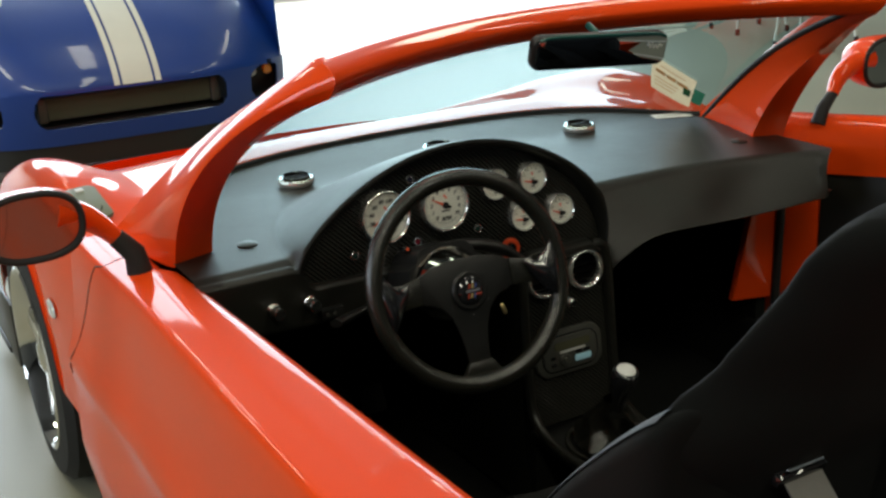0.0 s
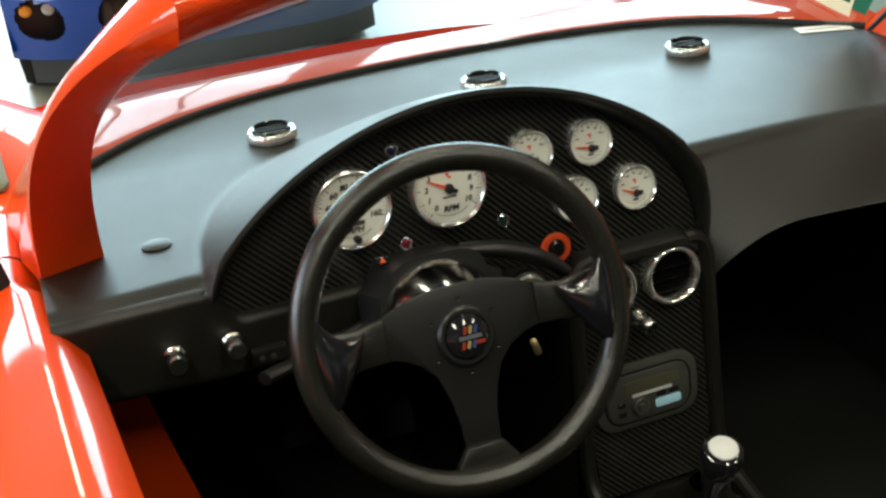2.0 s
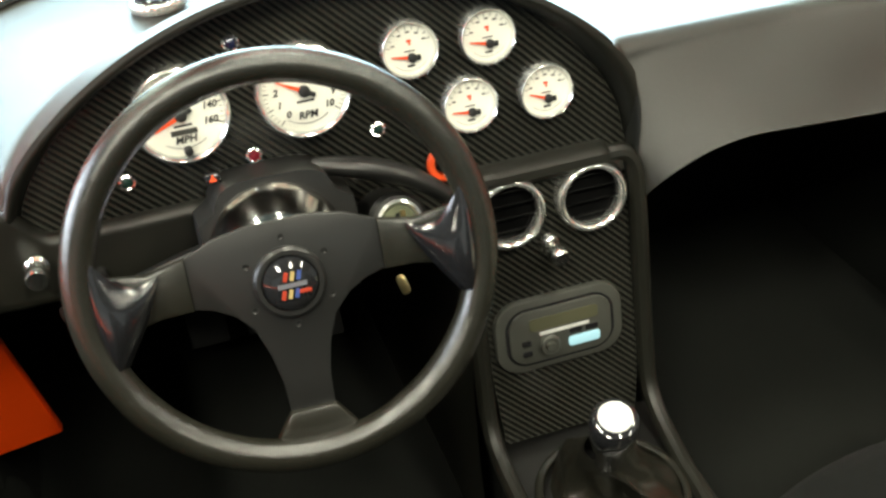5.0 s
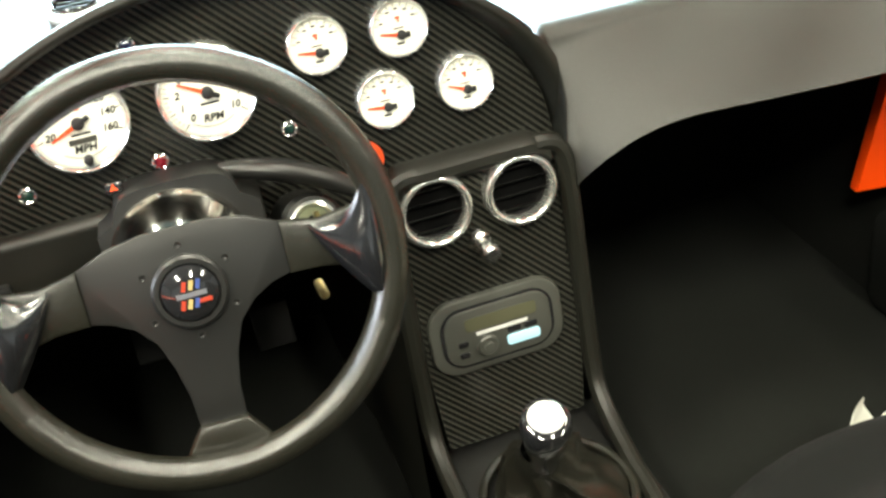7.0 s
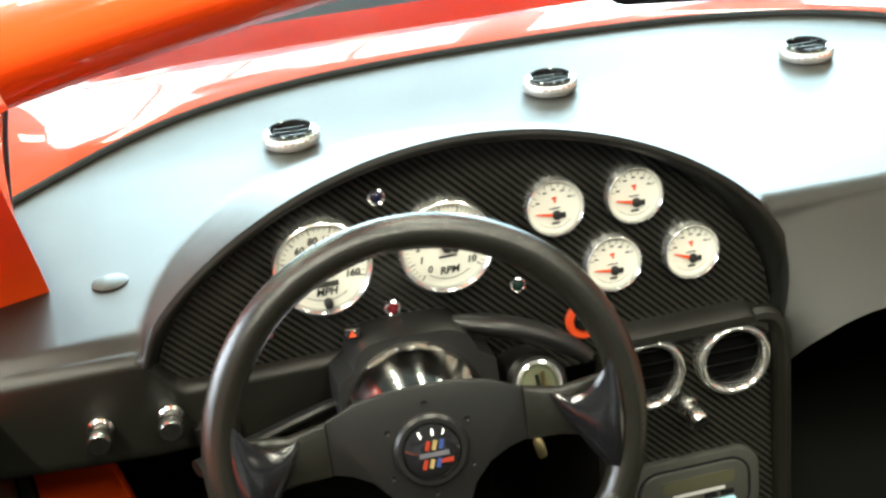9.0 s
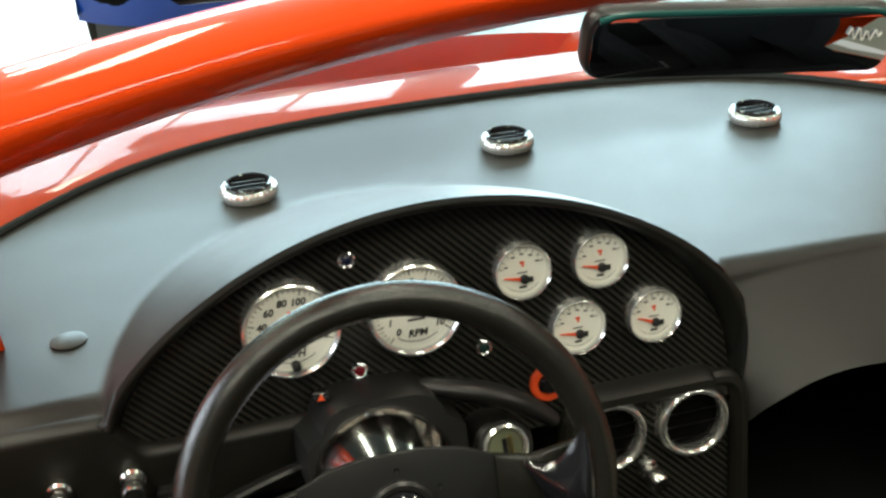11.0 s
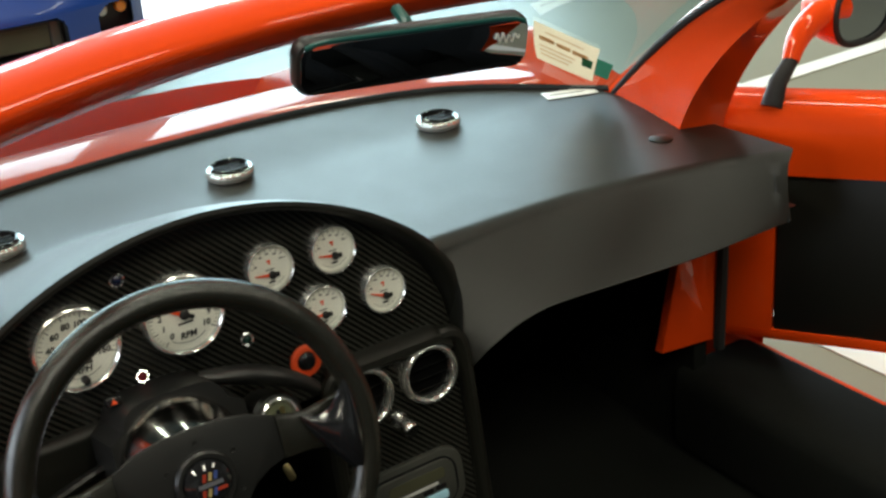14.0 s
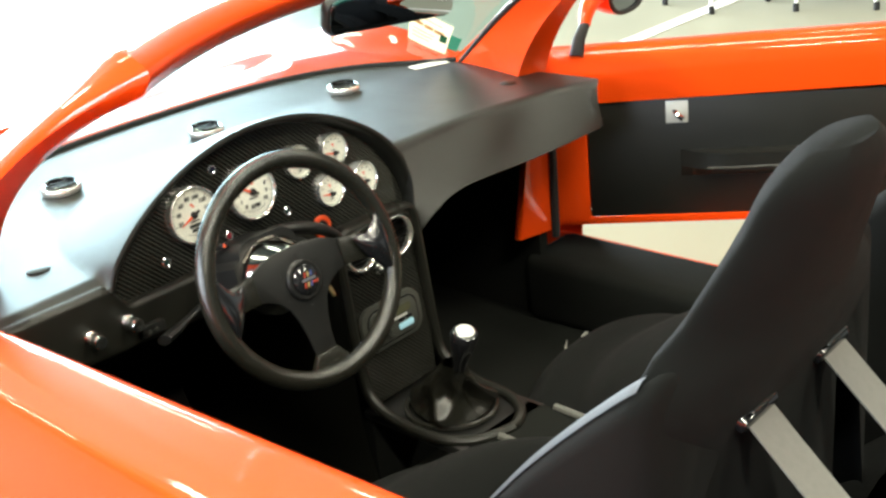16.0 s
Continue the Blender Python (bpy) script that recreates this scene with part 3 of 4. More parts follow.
def dash_vent(x, y):
    g = sub("demister_vent", pose(x, y, dash_z(x, y) - 0.003, 2, 0, 0), dash.parent, "round chrome demister vent with black slats")
    sec = [(0.030, 0.0), (0.0345, 0.002), (0.0378, 0.006), (0.0392, 0.011), (0.0382, 0.016), (0.035, 0.0195), (0.0305, 0.0190)]

    def flute(u, v):
        p, i = sec[round(v * 6)], round(v * 6)
        r = p[0] - (0.0006 * (1 - math.cos(26 * 2 * math.pi * u)) if 0 < i < 5 else 0)
        return (r * math.cos(2 * math.pi * u), r * math.sin(2 * math.pi * u), p[1])
    part("ring", grid(flute, 156, 6, closed_u=True), RINGCHROME, g, "fluted chrome ring", 60)
    part("collar", lathe([(0.0305, 0.016), (0.0310, 0.0225), (0.0295, 0.0240), (0.027, 0.0230), (0.0265, 0.010), (0, 0.009)], 36), GLOSS, g)
    for k in (-1, 0, 1):
        w = 2 * math.sqrt(0.0265 ** 2 - (0.013 * k) ** 2)
        part("slat", box((w, 0.0022, 0.012), (0, 0, 0), 0.0008, 1, pose(0, 0.013 * k, 0.016, 40)), PLASTIC, g)


for x, y in ((-0.363, 0.324), (0.010, 0.360), (0.385, 0.326)):
    dash_vent(x, y)


def pull_knob(m):
    g = sub("pull_knob", m, car, "turned aluminium pull knob")
    part("collar", lathe([(0.0125, 0.0), (0.0125, 0.006), (0.010, 0.009), (0.006, 0.010)], 24), ALU, g)
    part("stem", lathe([(0.006, 0.008), (0.006, 0.018)], 16), ALU, g)
    part("grip", lathe([(0.006, 0.016), (0.0105, 0.018), (0.0115, 0.021), (0.0115, 0.031), (0.010, 0.034), (0.004, 0.0335), (0, 0.034)], 24), ALU, g)


pull_knob(pose(-0.613, -0.150, 0.750, 88))
pull_knob(pose(-0.546, -0.150, 0.749, 88))
pull_knob(on_panel(-0.010, 0.630, 0.004) @ pose(0, 0, 0, 18, 8, 0))

sb = sub("switch_block", pose(-0.506, -0.150, 0.720, 88, 0, 0), car, "small black switch block with two keys")
part("case", plate(rounded(0.044, 0.020, 0.004, 3), 0.02, 0.002, Matrix.Translation((0, 0, 0.008))), PLASTIC, sb)
for kx in (-0.010, 0.004):
    part("key", lathe([(0.0035, 0.0), (0.0035, 0.0015), (0, 0.002)], 14, Matrix.Translation((kx, -0.001, 0.008))), GREY, sb)

# radio
rd = sub("car_radio", on_panel(-0.008, 0.520, 0.008), car, "grey car radio with rounded surround")
part("surround", plate(rounded(0.160, 0.094, 0.031, 8), 0.012, 0.004, Matrix.Translation((0, 0, 0.008))), GREY, rd)
part("groove", plate(rounded(0.136, 0.076, 0.027, 6), 0.004, 0, Matrix.Translation((0, 0, 0.0088))), GLOSS, rd)
part("fascia", plate(rounded(0.128, 0.069, 0.022, 6), 0.008, 0.002, Matrix.Translation((0, 0, 0.0115))), GREY, rd)
part("display", plate(rounded(0.086, 0.016, 0.004, 3), 0.001, 0, Matrix.Translation((0.004, 0.016, 0.0125))), LCD, rd)
part("maker_bar", box((0.062, 0.0042, 0.0006), (0.004, 0.003, 0.0122)), SILVERPRINT, rd)
part("volume_knob", lathe([(0.013, 0), (0.013, 0.004), (0.011, 0.006), (0.006, 0.005), (0.0055, 0.009), (0, 0.0095)], 24, Matrix.Translation((-0.016, -0.014, 0.0115))), GREY, rd)
part("cyan_key", plate(rounded(0.040, 0.013, 0.004, 3), 0.002, 0.0006, Matrix.Translation((0.028, -0.017, 0.0135))), CYAN, rd, "pale cyan lit key")
for bx, by, bw in ((0.018, -0.004, 0.016), (0.038, -0.004, 0.016), (-0.044, -0.006, 0.012), (-0.044, -0.020, 0.012)):
    part("key", plate(rounded(bw, 0.007, 0.002, 2), 0.002, 0.0005, Matrix.Translation((bx, by, 0.0130))), GLOSS, rd)

# gear lever
gl = sub("gear_lever", pose(0.000, -0.300, 0.367), car, "black leather gear lever boot with silver-topped knob")


def boot(u, v):
    a = 2 * math.pi * u
    r = lerp(0.084, 0.024, smooth(v) * 0.55 + 0.45 * v)
    fold = 0.13 * (1 - 2 * abs(math.sin(1.5 * a + 2.4 * v + 0.5))) + 0.07 * math.sin(4 * a - 4 * v) + 0.05 * (1 - 2 * abs(math.sin(3.5 * a + 5 * v * v)))
    r *= 1 + fold * math.sin(math.pi * min(v * 1.1 + 0.08, 1)) * 2.1
    sag = 0.010 * math.sin(3 * a + 1.0) * math.sin(math.pi * v)
    return (r * 0.92 * math.cos(a) - 0.032 * v ** 1.3, r * math.sin(a) - 0.052 * v ** 1.3, 0.005 + 0.122 * v + sag)


part("boot", grid(boot, 88, 30, closed_u=True), LEATHER, gl, "creased black leather boot", 60)
part("boot_ring", tube([(0.084 * math.cos(a), 0.090 * math.sin(a), 0.003) for a in [2 * math.pi * i / 40 for i in range(40)]], 0.006, 8, True), LEATHER, gl)
kn = pose(-0.036, -0.066, 0.122, 18, -2, 0)
part("knob", lathe([(0.014, 0.0), (0.016, 0.02), (0.022, 0.045), (0.0255, 0.066), (0.0255, 0.078), (0.0235, 0.084), (0.019, 0.0868), (0.0, 0.0868)], 32, kn), GLOSS, gl)
part("knob_cap", lathe([(0.0185, 0.0855), (0.0172, 0.0885), (0.010, 0.0915), (0, 0.0925)], 32, kn), SILVERPRINT, gl, "silver cap of the gear knob")

# steering wheel
sw = sub("steering_wheel", pose(-0.322, -0.328, 0.791, 90 - 18, 0, -2), car, "black leather three-spoke sports steering wheel")
ring = [(0.1765 * math.cos(a), 0.1765 * math.sin(a), 0) for a in [2 * math.pi * i / 96 for i in range(96)]]
part("rim", tube(ring, 0.0155, 16, True), LEATHER, sw, "black leather rim")
half = [(0.0, 0.040), (0.03, 0.0395), (0.06, 0.034), (0.088, 0.022), (0.088, -0.024), (0.070, -0.029), (0.052, -0.039), (0.037, -0.056), (0.0275, -0.082), (0.0220, -0.110), (0.0205, -0.142)]
part("spoke_plate", plate([(x - 0.002 * smooth(-y / 0.08), y) for x, y in half + [(-x, y) for x, y in half[::-1][:-1]]], 0.006, 0.0012, Matrix.Translation((0, 0, -0.016))), PLASTIC, sw, "satin black hub plate")
for s in (1, -1):
    arm = [(0.086, 0.023), (0.12, 0.016), (0.165, 0.022), (0.168, -0.040), (0.15, -0.034), (0.115, -0.026), (0.086, -0.025)]
    part("spoke_grip", plate([(s * x, y) for x, y in arm], 0.014, 0.004, Matrix.Translation((0, 0, -0.011))), LEATHER, sw)

    def pad(u, v, s=s):
        """A glossy pillow between the spoke and the rim."""
        a = radians(lerp(15, -20, u))
        ro = Vector((0.168 * math.cos(a), 0.168 * math.sin(a), 0.012))
        ri = Vector((lerp(0.110, 0.150, u ** 1.2), lerp(0.016, -0.056, u ** 0.9), lerp(-0.006, 0.002, u)))
        p = ri.lerp(ro, v)
        full = (math.sin(math.pi * v) * math.sin(math.pi * min(max(u, 0), 1))) ** 0.6
        dip = 0.016 * math.sin(math.pi * v) * (1 - u) ** 2
        return (s * p.x, p.y - dip, p.z + 0.013 * full)
    part("thumb_pad", grid(pad, 28, 20), CARBON_FINE, sw, "glossy carbon-look thumb pad", 80)
for s in (1, -1):
    arc = [radians(-90 + s * (22 + 42 * i / 24)) for i in range(25)]
    part("rim_grip", tube([(0.1765 * math.cos(a), 0.1765 * math.sin(a), 0) for a in arc], lambda q: 0.0160 - 0.0008 * abs(2 * q - 1) ** 6, 16), PERFORATED, sw, "perforated black leather grip")
part("spoke_foot", plate([(0.019, -0.138), (0.028, -0.150), (0.040, -0.168), (-0.044, -0.168), (-0.032, -0.150), (-0.023, -0.138)], 0.014, 0.004, Matrix.Translation((0, 0, -0.009))), LEATHER, sw)
part("emblem_ring", lathe([(0.033, -0.016), (0.033, -0.011), (0.030, -0.008), (0.026, -0.008), (0.025, -0.012)], 36, Matrix.Translation((0, -0.017, 0))), PLASTIC, sw)
emb = part("horn_button", lathe([(0.0255, -0.012), (0.024, -0.006), (0.018, -0.002), (0.009, -0.0002), (0, 0)], 36, Matrix.Translation((0, -0.017, 0))), GLOSS, sw, "glossy domed horn button with coloured emblem")
cols = [mat("red_print", (0.30, 0.03, 0.012), 0.4), mat("cream_print", (0.34, 0.25, 0.10), 0.4), mat("blue_print", (0.035, 0.06, 0.20), 0.4)]
for k in range(3):
    for row in (0, 1):
        part("emblem_bar", box((0.0036, 0.0085, 0.0008), (0, 0, 0), 0, 1, pose(-0.006 + 0.0060 * k + (0.002 if row else -0.002), -0.017 + (0.008 if row else -0.008), -0.0002, 0, 0, -18)), cols[k], emb)
part("emblem_bar", box((0.026, 0.004, 0.0008), (0.001, -0.017, 0.0002)), mat("grey_print", (0.25, 0.25, 0.28), 0.3, 0.6), emb)
part("emblem_bar", box((0.012, 0.0036, 0.0008), (0.011, -0.024, -0.0004)), cols[0], emb)
for k in range(6):
    a = radians(90 + 60 * k)
    part("screw", lathe([(0.0036, -0.0162), (0.0034, -0.0155), (0.0018, -0.0156), (0.0012, -0.0160), (0, -0.0160)], 14, Matrix.Translation((0.041 * math.cos(a), -0.017 + 0.041 * math.sin(a), 0))), PLASTIC, sw)
part("boss", lathe([(0.066, -0.095), (0.066, -0.075), (0.062, -0.068), (0.050, -0.035), (0.042, -0.022)], 40, Matrix.Translation((0, -0.004, 0))), DARKCHROME, sw, "dark polished hub boss")

# column
colm = sub("steering_column", pose(-0.312, -0.215, 0.752, -18, 0, -2), car, "black plastic steering column shroud")


def shroud(u, v):
    a = 2 * math.pi * v
    k = 0.075 + 0.008 * u
    c, s_ = math.cos(a), math.sin(a)
    x = math.copysign(abs(c) ** 0.45, c) * k * (0.80 if s_ > 0.3 else 1.0)
    z = math.copysign(abs(s_) ** 0.55, s_) * (0.058 if s_ > 0 else 0.050)
    return (x, lerp(-0.03, 0.13, u), z + 0.012)


part("shroud", grid(shroud, 6, 36, closed_v=True, caps=True), PLASTIC, colm)
part("hazard_switch", box((0.016, 0.018, 0.010), (-0.052, 0.02, 0.070), 0.002), GLOSS, colm)
part("hazard_mark", plate([(0, 0.0036), (-0.0038, -0.003), (0.0038, -0.003)], 0.001, 0, pose(-0.052, 0.0105, 0.071, 90)), NEEDLE, colm)
part("turn_stalk", tube([bez((-0.06, 0.05, 0.0), (-0.12, 0.05, -0.01), (-0.15, 0.03, -0.02), (-0.215, 0.0, -0.028), i / 10) for i in range(11)], lambda s: 0.009 + 0.005 * smooth((s - 0.6) / 0.3), 10, False, 0.6), PLASTIC, colm)
to_col = colm.matrix_basis.inverted()
part("wiper_stalk", tube([to_col @ bez((-0.262, -0.170, 0.800), (-0.222, -0.192, 0.802), (-0.176, -0.200, 0.790), (-0.138, -0.200, 0.752), i / 20) for i in range(21)], lambda s: 0.012 + 0.004 * math.sin(math.pi * s), 16, False, 0.7), PLASTIC, colm)
ign = sub("ignition_switch", pose(-0.192, -0.212, 0.738, 66, 0, 6), car, "ignition lock with brass key slot")
part("barrel", lathe([(0.034, -0.05), (0.032, -0.005), (0.028, 0.0), (0.021, 0.001)], 28), PLASTIC, ign)
part("ring", lathe([(0.024, 0.0), (0.024, 0.003), (0.021, 0.004), (0.0185, 0.001)], 32), RINGCHROME, ign)
part("lock", lathe([(0.0182, 0.0), (0.0175, 0.002), (0, 0.002)], 24), OLIVE, ign)
part("key_blade", box((0.005, 0.024, 0.004), (0.005, 0, 0.003), 0.001, 1), GOLD, ign, "brass key in the lock")
part("slot", box((0.004, 0.020, 0.002), (-0.001, 0, 0.0020)), GLOSS, ign)
part("key_tag", plate(rounded(0.010, 0.022, 0.004, 3), 0.002, 0.0005, pose(-0.012, -0.062, 0.0, 0, 0, 10)), GOLD, ign)

# windscreen frame
def y_head(x):
    return -0.178 - 0.64 * x * x


XH = 0.575


def head_loop(x):
    """Section of the header at x: glass edge, underside, rear face, top, front."""
    y0, z0 = y_head(x), -0.012 * x * x
    return [Vector((x, y0 + dy, z + z0)) for dy, z in ((0.062, 1.166), (0.045, 1.158), (0.028, 1.152), (0.014, 1.150), (0.004, 1.158), (-0.006, 1.169), (-0.013, 1.178), (-0.012, 1.184), (-0.002, 1.192), (0.018, 1.201), (0.044, 1.206), (0.070, 1.203), (0.080, 1.190))]


def base_loop():
    """Section of the pillar at its foot, in the same order."""
    F, M, R = Vector((0.728, 0.290, 0.816)), Vector((0.656, 0.020, 0.812)), Vector((0.733, -0.004, 0.812))
    O2, O, O3 = Vector((0.738, 0.030, 0.806)), Vector((0.752, 0.16, 0.806)), Vector((0.762, 0.305, 0.806))
    G = Vector((0.694, 0.150, 0.806))
    return [F, F.lerp(G, 0.5), G, M, M.lerp(R, 0.33), M.lerp(R, 0.67), R, R.lerp(O2, 0.4) + Vector((0, -0.006, 0)), O2, O2.lerp(O, 0.5) + Vector((0.008, 0, 0)), O, O.lerp(O3, 0.5) + Vector((0.006, 0, 0)), O3]


def pillar_loop(u, side):
    a, b = base_loop(), head_loop(XH)
    q0, q1 = a[6], b[6]
    bow = bez(q0, (0.730, -0.040, 0.950), (0.715, -0.205, 1.090), q1, u) - q0.lerp(q1, u)
    out = []
    for i in range(13):
        w = (0.0, 0.15, 0.50, 0.97, 0.98, 1.0, 1.0, 1.0, 0.95, 0.75, 0.55, 0.3, 0.1)[i]
        wx = (0.0, 0.15, 0.4, 0.62, 0.75, 0.9, 1.0, 1.0, 0.95, 0.75, 0.55, 0.3, 0.1)[i]
        p = a[i].lerp(b[i], u) + Vector((bow.x * wx, bow.y * w, bow.z * w))
        if i in (0, 1, 12):
            p += Vector((0.0, 0, 0.020)) * math.sin(math.pi * u)
        out.append(Vector((side * p.x, p.y, p.z)))
    return out


def surround(u, v):
    """Pillar, header and pillar in one sweep."""
    i = round(v * 13) % 13
    if u < 0.3:
        return pillar_loop(u / 0.3, -1)[i]
    if u > 0.7:
        return pillar_loop((1 - u) / 0.3, 1)[i]
    x = lerp(-XH, XH, (u - 0.3) / 0.4)
    return head_loop(x)[i]


part("windscreen_frame", grid(surround, 120, 13, closed_v=True, caps=True), RED, car, "glossy orange-red windscreen surround", 55)


def screen(u, v):
    x0, x1 = lerp(-0.735, 0.735, u), lerp(-0.585, 0.585, u)
    a, b = Vector((x0, y_glass(x0) + 0.004, dash_z(x0, y_glass(x0)))), Vector((x1, y_head(x1) + 0.055, 1.170 - 0.012 * x1 * x1))
    p = a.lerp(b, v)
    return p + Vector((0, 0.35, 0.7)) * 0.045 * math.sin(math.pi * v)


gm = grid(screen, 40, 14)
gm.normal_update()
if sum(f.normal.z for f in gm.faces) > 0:
    bmesh.ops.reverse_faces(gm, faces=gm.faces[:])
gz = part("windscreen_glass", gm, GLASS, car, "clear greenish windscreen glass")
gz.visible_shadow = False
for s in (0, 1):
    part("windscreen_seal", tube([Vector(screen(s, i / 20)) + Vector((0.010 - 0.020 * s, -0.006, -0.003)) for i in range(21)], 0.007, 8), RUBBER, car)

# rear-view mirror
mir = sub("rear_view_mirror", pose(0.016, -0.250, 1.128, 101, 0.5, -8) @ pose(0, 0, 0, 0, 0, -3), car, "black rear-view mirror hung from the windscreen")
part("housing", plate(rounded(0.276, 0.064, 0.020, 6), 0.026, 0.008), PLASTIC, mir)
part("mirror_glass", plate(rounded(0.266, 0.055, 0.016, 6), 0.002, 0.0006, Matrix.Translation((0, 0, 0.0022))), MIRROR, mir)
part("stem", tube([(0.0, 0.010, -0.020), (0.0, 0.026, -0.034), (0.0, 0.030, -0.060)], 0.007, 10), TEAL, mir)

part("top_edge", tube([(-0.128 + 0.256 * i / 20, 0.0305 - 0.006 * abs(i / 10 - 1) ** 12, 0.0015) for i in range(21)], 0.0030, 8), TEAL, mir, "teal-green upper edge")
part("sticker", tube([(0.092 + 0.030 * i / 60, 0.008 + 0.0055 * math.sin(i * 0.42) * (1 - 0.5 * i / 60) + 0.0016 * math.sin(i * 0.13), 0.0034) for i in range(61)], 0.0010, 6), WHITE, mir, "small white script sticker")

# ---- body ----
def fall(y, y0):
    """How far the nose has dropped at y, from y0 on."""
    d = max(y - y0, 0.0)
    return 0.40 * min(d, 0.6) ** 1.5 + 0.38 * max(d - 0.6, 0.0)


def crest(y):
    """Height of the fender crest along the car."""
    d = max(y - 0.67, 0.0)
    return 0.812 + 0.060 * smooth((y - 0.24) / 0.35) - 0.30 * min(d, 0.5) ** 1.45 - 0.32 * max(d - 0.5, 0.0)


def valley(y):
    """Height of the seam between bonnet and fender."""
    return min(0.834 - fall(y, 0.61), crest(y) - 0.004)


def x_glass(y):
    """Where the foot of the windscreen lies at y."""
    lo, hi = 0.60, 0.80
    for _ in range(24):
        mid = (lo + hi) / 2
        lo, hi = (mid, hi) if y_glass(mid) > y else (lo, mid)
    return lo


def bonnet(u, v):
    x = lerp(-0.66, 0.66, u)
    y0 = y_glass(min(max(x, -0.71), 0.71)) + 0.012
    y = lerp(y0, 1.95, v)
    e = abs(x) / 0.66
    z = 0.834 + 0.012 * smooth((y - y0) / 0.15) * (1 - 0.5 * e * e) - fall(y, 0.61)
    z = lerp(z, valley(y), smooth((e - 0.70) / 0.30))
    if v == 0:
        z -= 0.004
    return (x, y, z)


part("bonnet", grid(bonnet, 80, 60), RED, car, "glossy orange-red bonnet with a raised centre", 60)


def fender(side):
    def f(u, v):
        y = lerp(0.20, 1.95, u)
        c = crest(y)
        bulge = 0.045 * math.sin(math.pi * min(max((y - 0.2) / 1.6, 0), 1))
        if v < 0.35:
            s = v / 0.35
            x, z = lerp(min(max(x_glass(y) + 0.004, 0.655), 0.752), 0.795, s), lerp(valley(y), c, math.sin(s * math.pi / 2) ** 1.4)
        else:
            s = (v - 0.35) / 0.65
            x = 0.795 + (0.057 + 0.5 * bulge) * math.sin(min(s * 1.15, 1) * math.pi / 2)
            z = c - (0.46 + c - 0.83) * (1 - math.cos(s * math.pi / 2))
        # wheel arch
        d = math.hypot(y - 0.93, z - 0.33)
        if s > 0.3 and v > 0.35 and d < 0.355:
            k = 0.355 / max(d, 1e-3)
            z = 0.33 + (z - 0.33) * k if z > 0.33 else z
            y = 0.93 + (y - 0.93) * k
        x = 0.655 + (x - 0.655) * (1 - 0.55 * smooth((y - 1.25) / 0.70)) if y > 1.25 else x
        return (side * x, y, z)
    return f


for s in (-1, 1):
    fd = part("front_fender", grid(fender(s), 90, 50), RED, car, "glossy orange-red bulging front fender", 60)
    part("side_marker", lathe([(0.0, 0.006), (0.022, 0.004), (0.026, 0.0)], 20, pose(s * 0.866, 0.56, 0.580, 0, 90 * s, 0) @ Matrix.Diagonal((0.8, 1.5, 1, 1))), LENS, fd, "clear oval side marker lamp")

# filler flap on the driver's fender
fc = sub("filler_flap", pose(-0.786, 0.400, crest(0.400) + 0.002, 12, -3, 2), car, "olive-grey fuel filler flap")
part("flap", plate(rounded(0.068, 0.150, 0.020, 5), 0.008, 0.002, Matrix.Translation((0, 0, 0.006))), OLIVE, fc)
part("latch", tube([(0.020 * math.cos(a), -0.030 + 0.020 * math.sin(a), 0.0065) for a in [math.pi * (1 + i / 10) for i in range(11)]], 0.0012, 6), GLOSS, fc)
part("hinge", box((0.016, 0.014, 0.003), (0, 0.055, 0.007), 0.001), SILVERPRINT, fc)


def x_in(y):
    return max(0.712 + 0.048 * (y + 0.03), 0.655) if y < -0.03 else lerp(0.712, 0.735, smooth((y + 0.03) / 0.05))


def flank(side, y0, y1):
    """Body top from the cockpit edge out over the crease and down the flank."""
    def f(u, v):
        y = lerp(y0, y1, u)
        xi, xc = x_in(y), 0.818 + 0.01 * smooth((y + 0.1) / 0.3)
        if v < 0.12:
            s = v / 0.12
            return (side * (xi - 0.004 + 0.042 * s), y, 0.776 + 0.038 * math.sin(s * math.pi / 2) ** 0.95)
        if v < 0.40:
            s = (v - 0.12) / 0.28
            return (side * lerp(xi + 0.038, xc, s), y, 0.814 - 0.007 * s ** 2.5)
        r = 0.016
        if v < 0.52:
            a = radians(8 + 60 * (v - 0.40) / 0.12)
            return (side * (xc + r * math.sin(a)), y, 0.807 - r * (1 - math.cos(a)))
        s = (v - 0.52) / 0.48
        x = xc + r * 0.927 + 0.042 * math.sin(min(s * 1.2, 1) * math.pi / 2) - 0.02 * max(s - 0.8, 0) * 5
        z = 0.807 - r * 0.625 - 0.57 * (0.3 * s + 0.7 * s ** 1.3)
        x += 0.012 * math.exp(-((s - 0.48) / 0.055) ** 2) - 0.006 * math.exp(-((s - 0.28) / 0.14) ** 2)
        return (side * x, y, z)
    return f


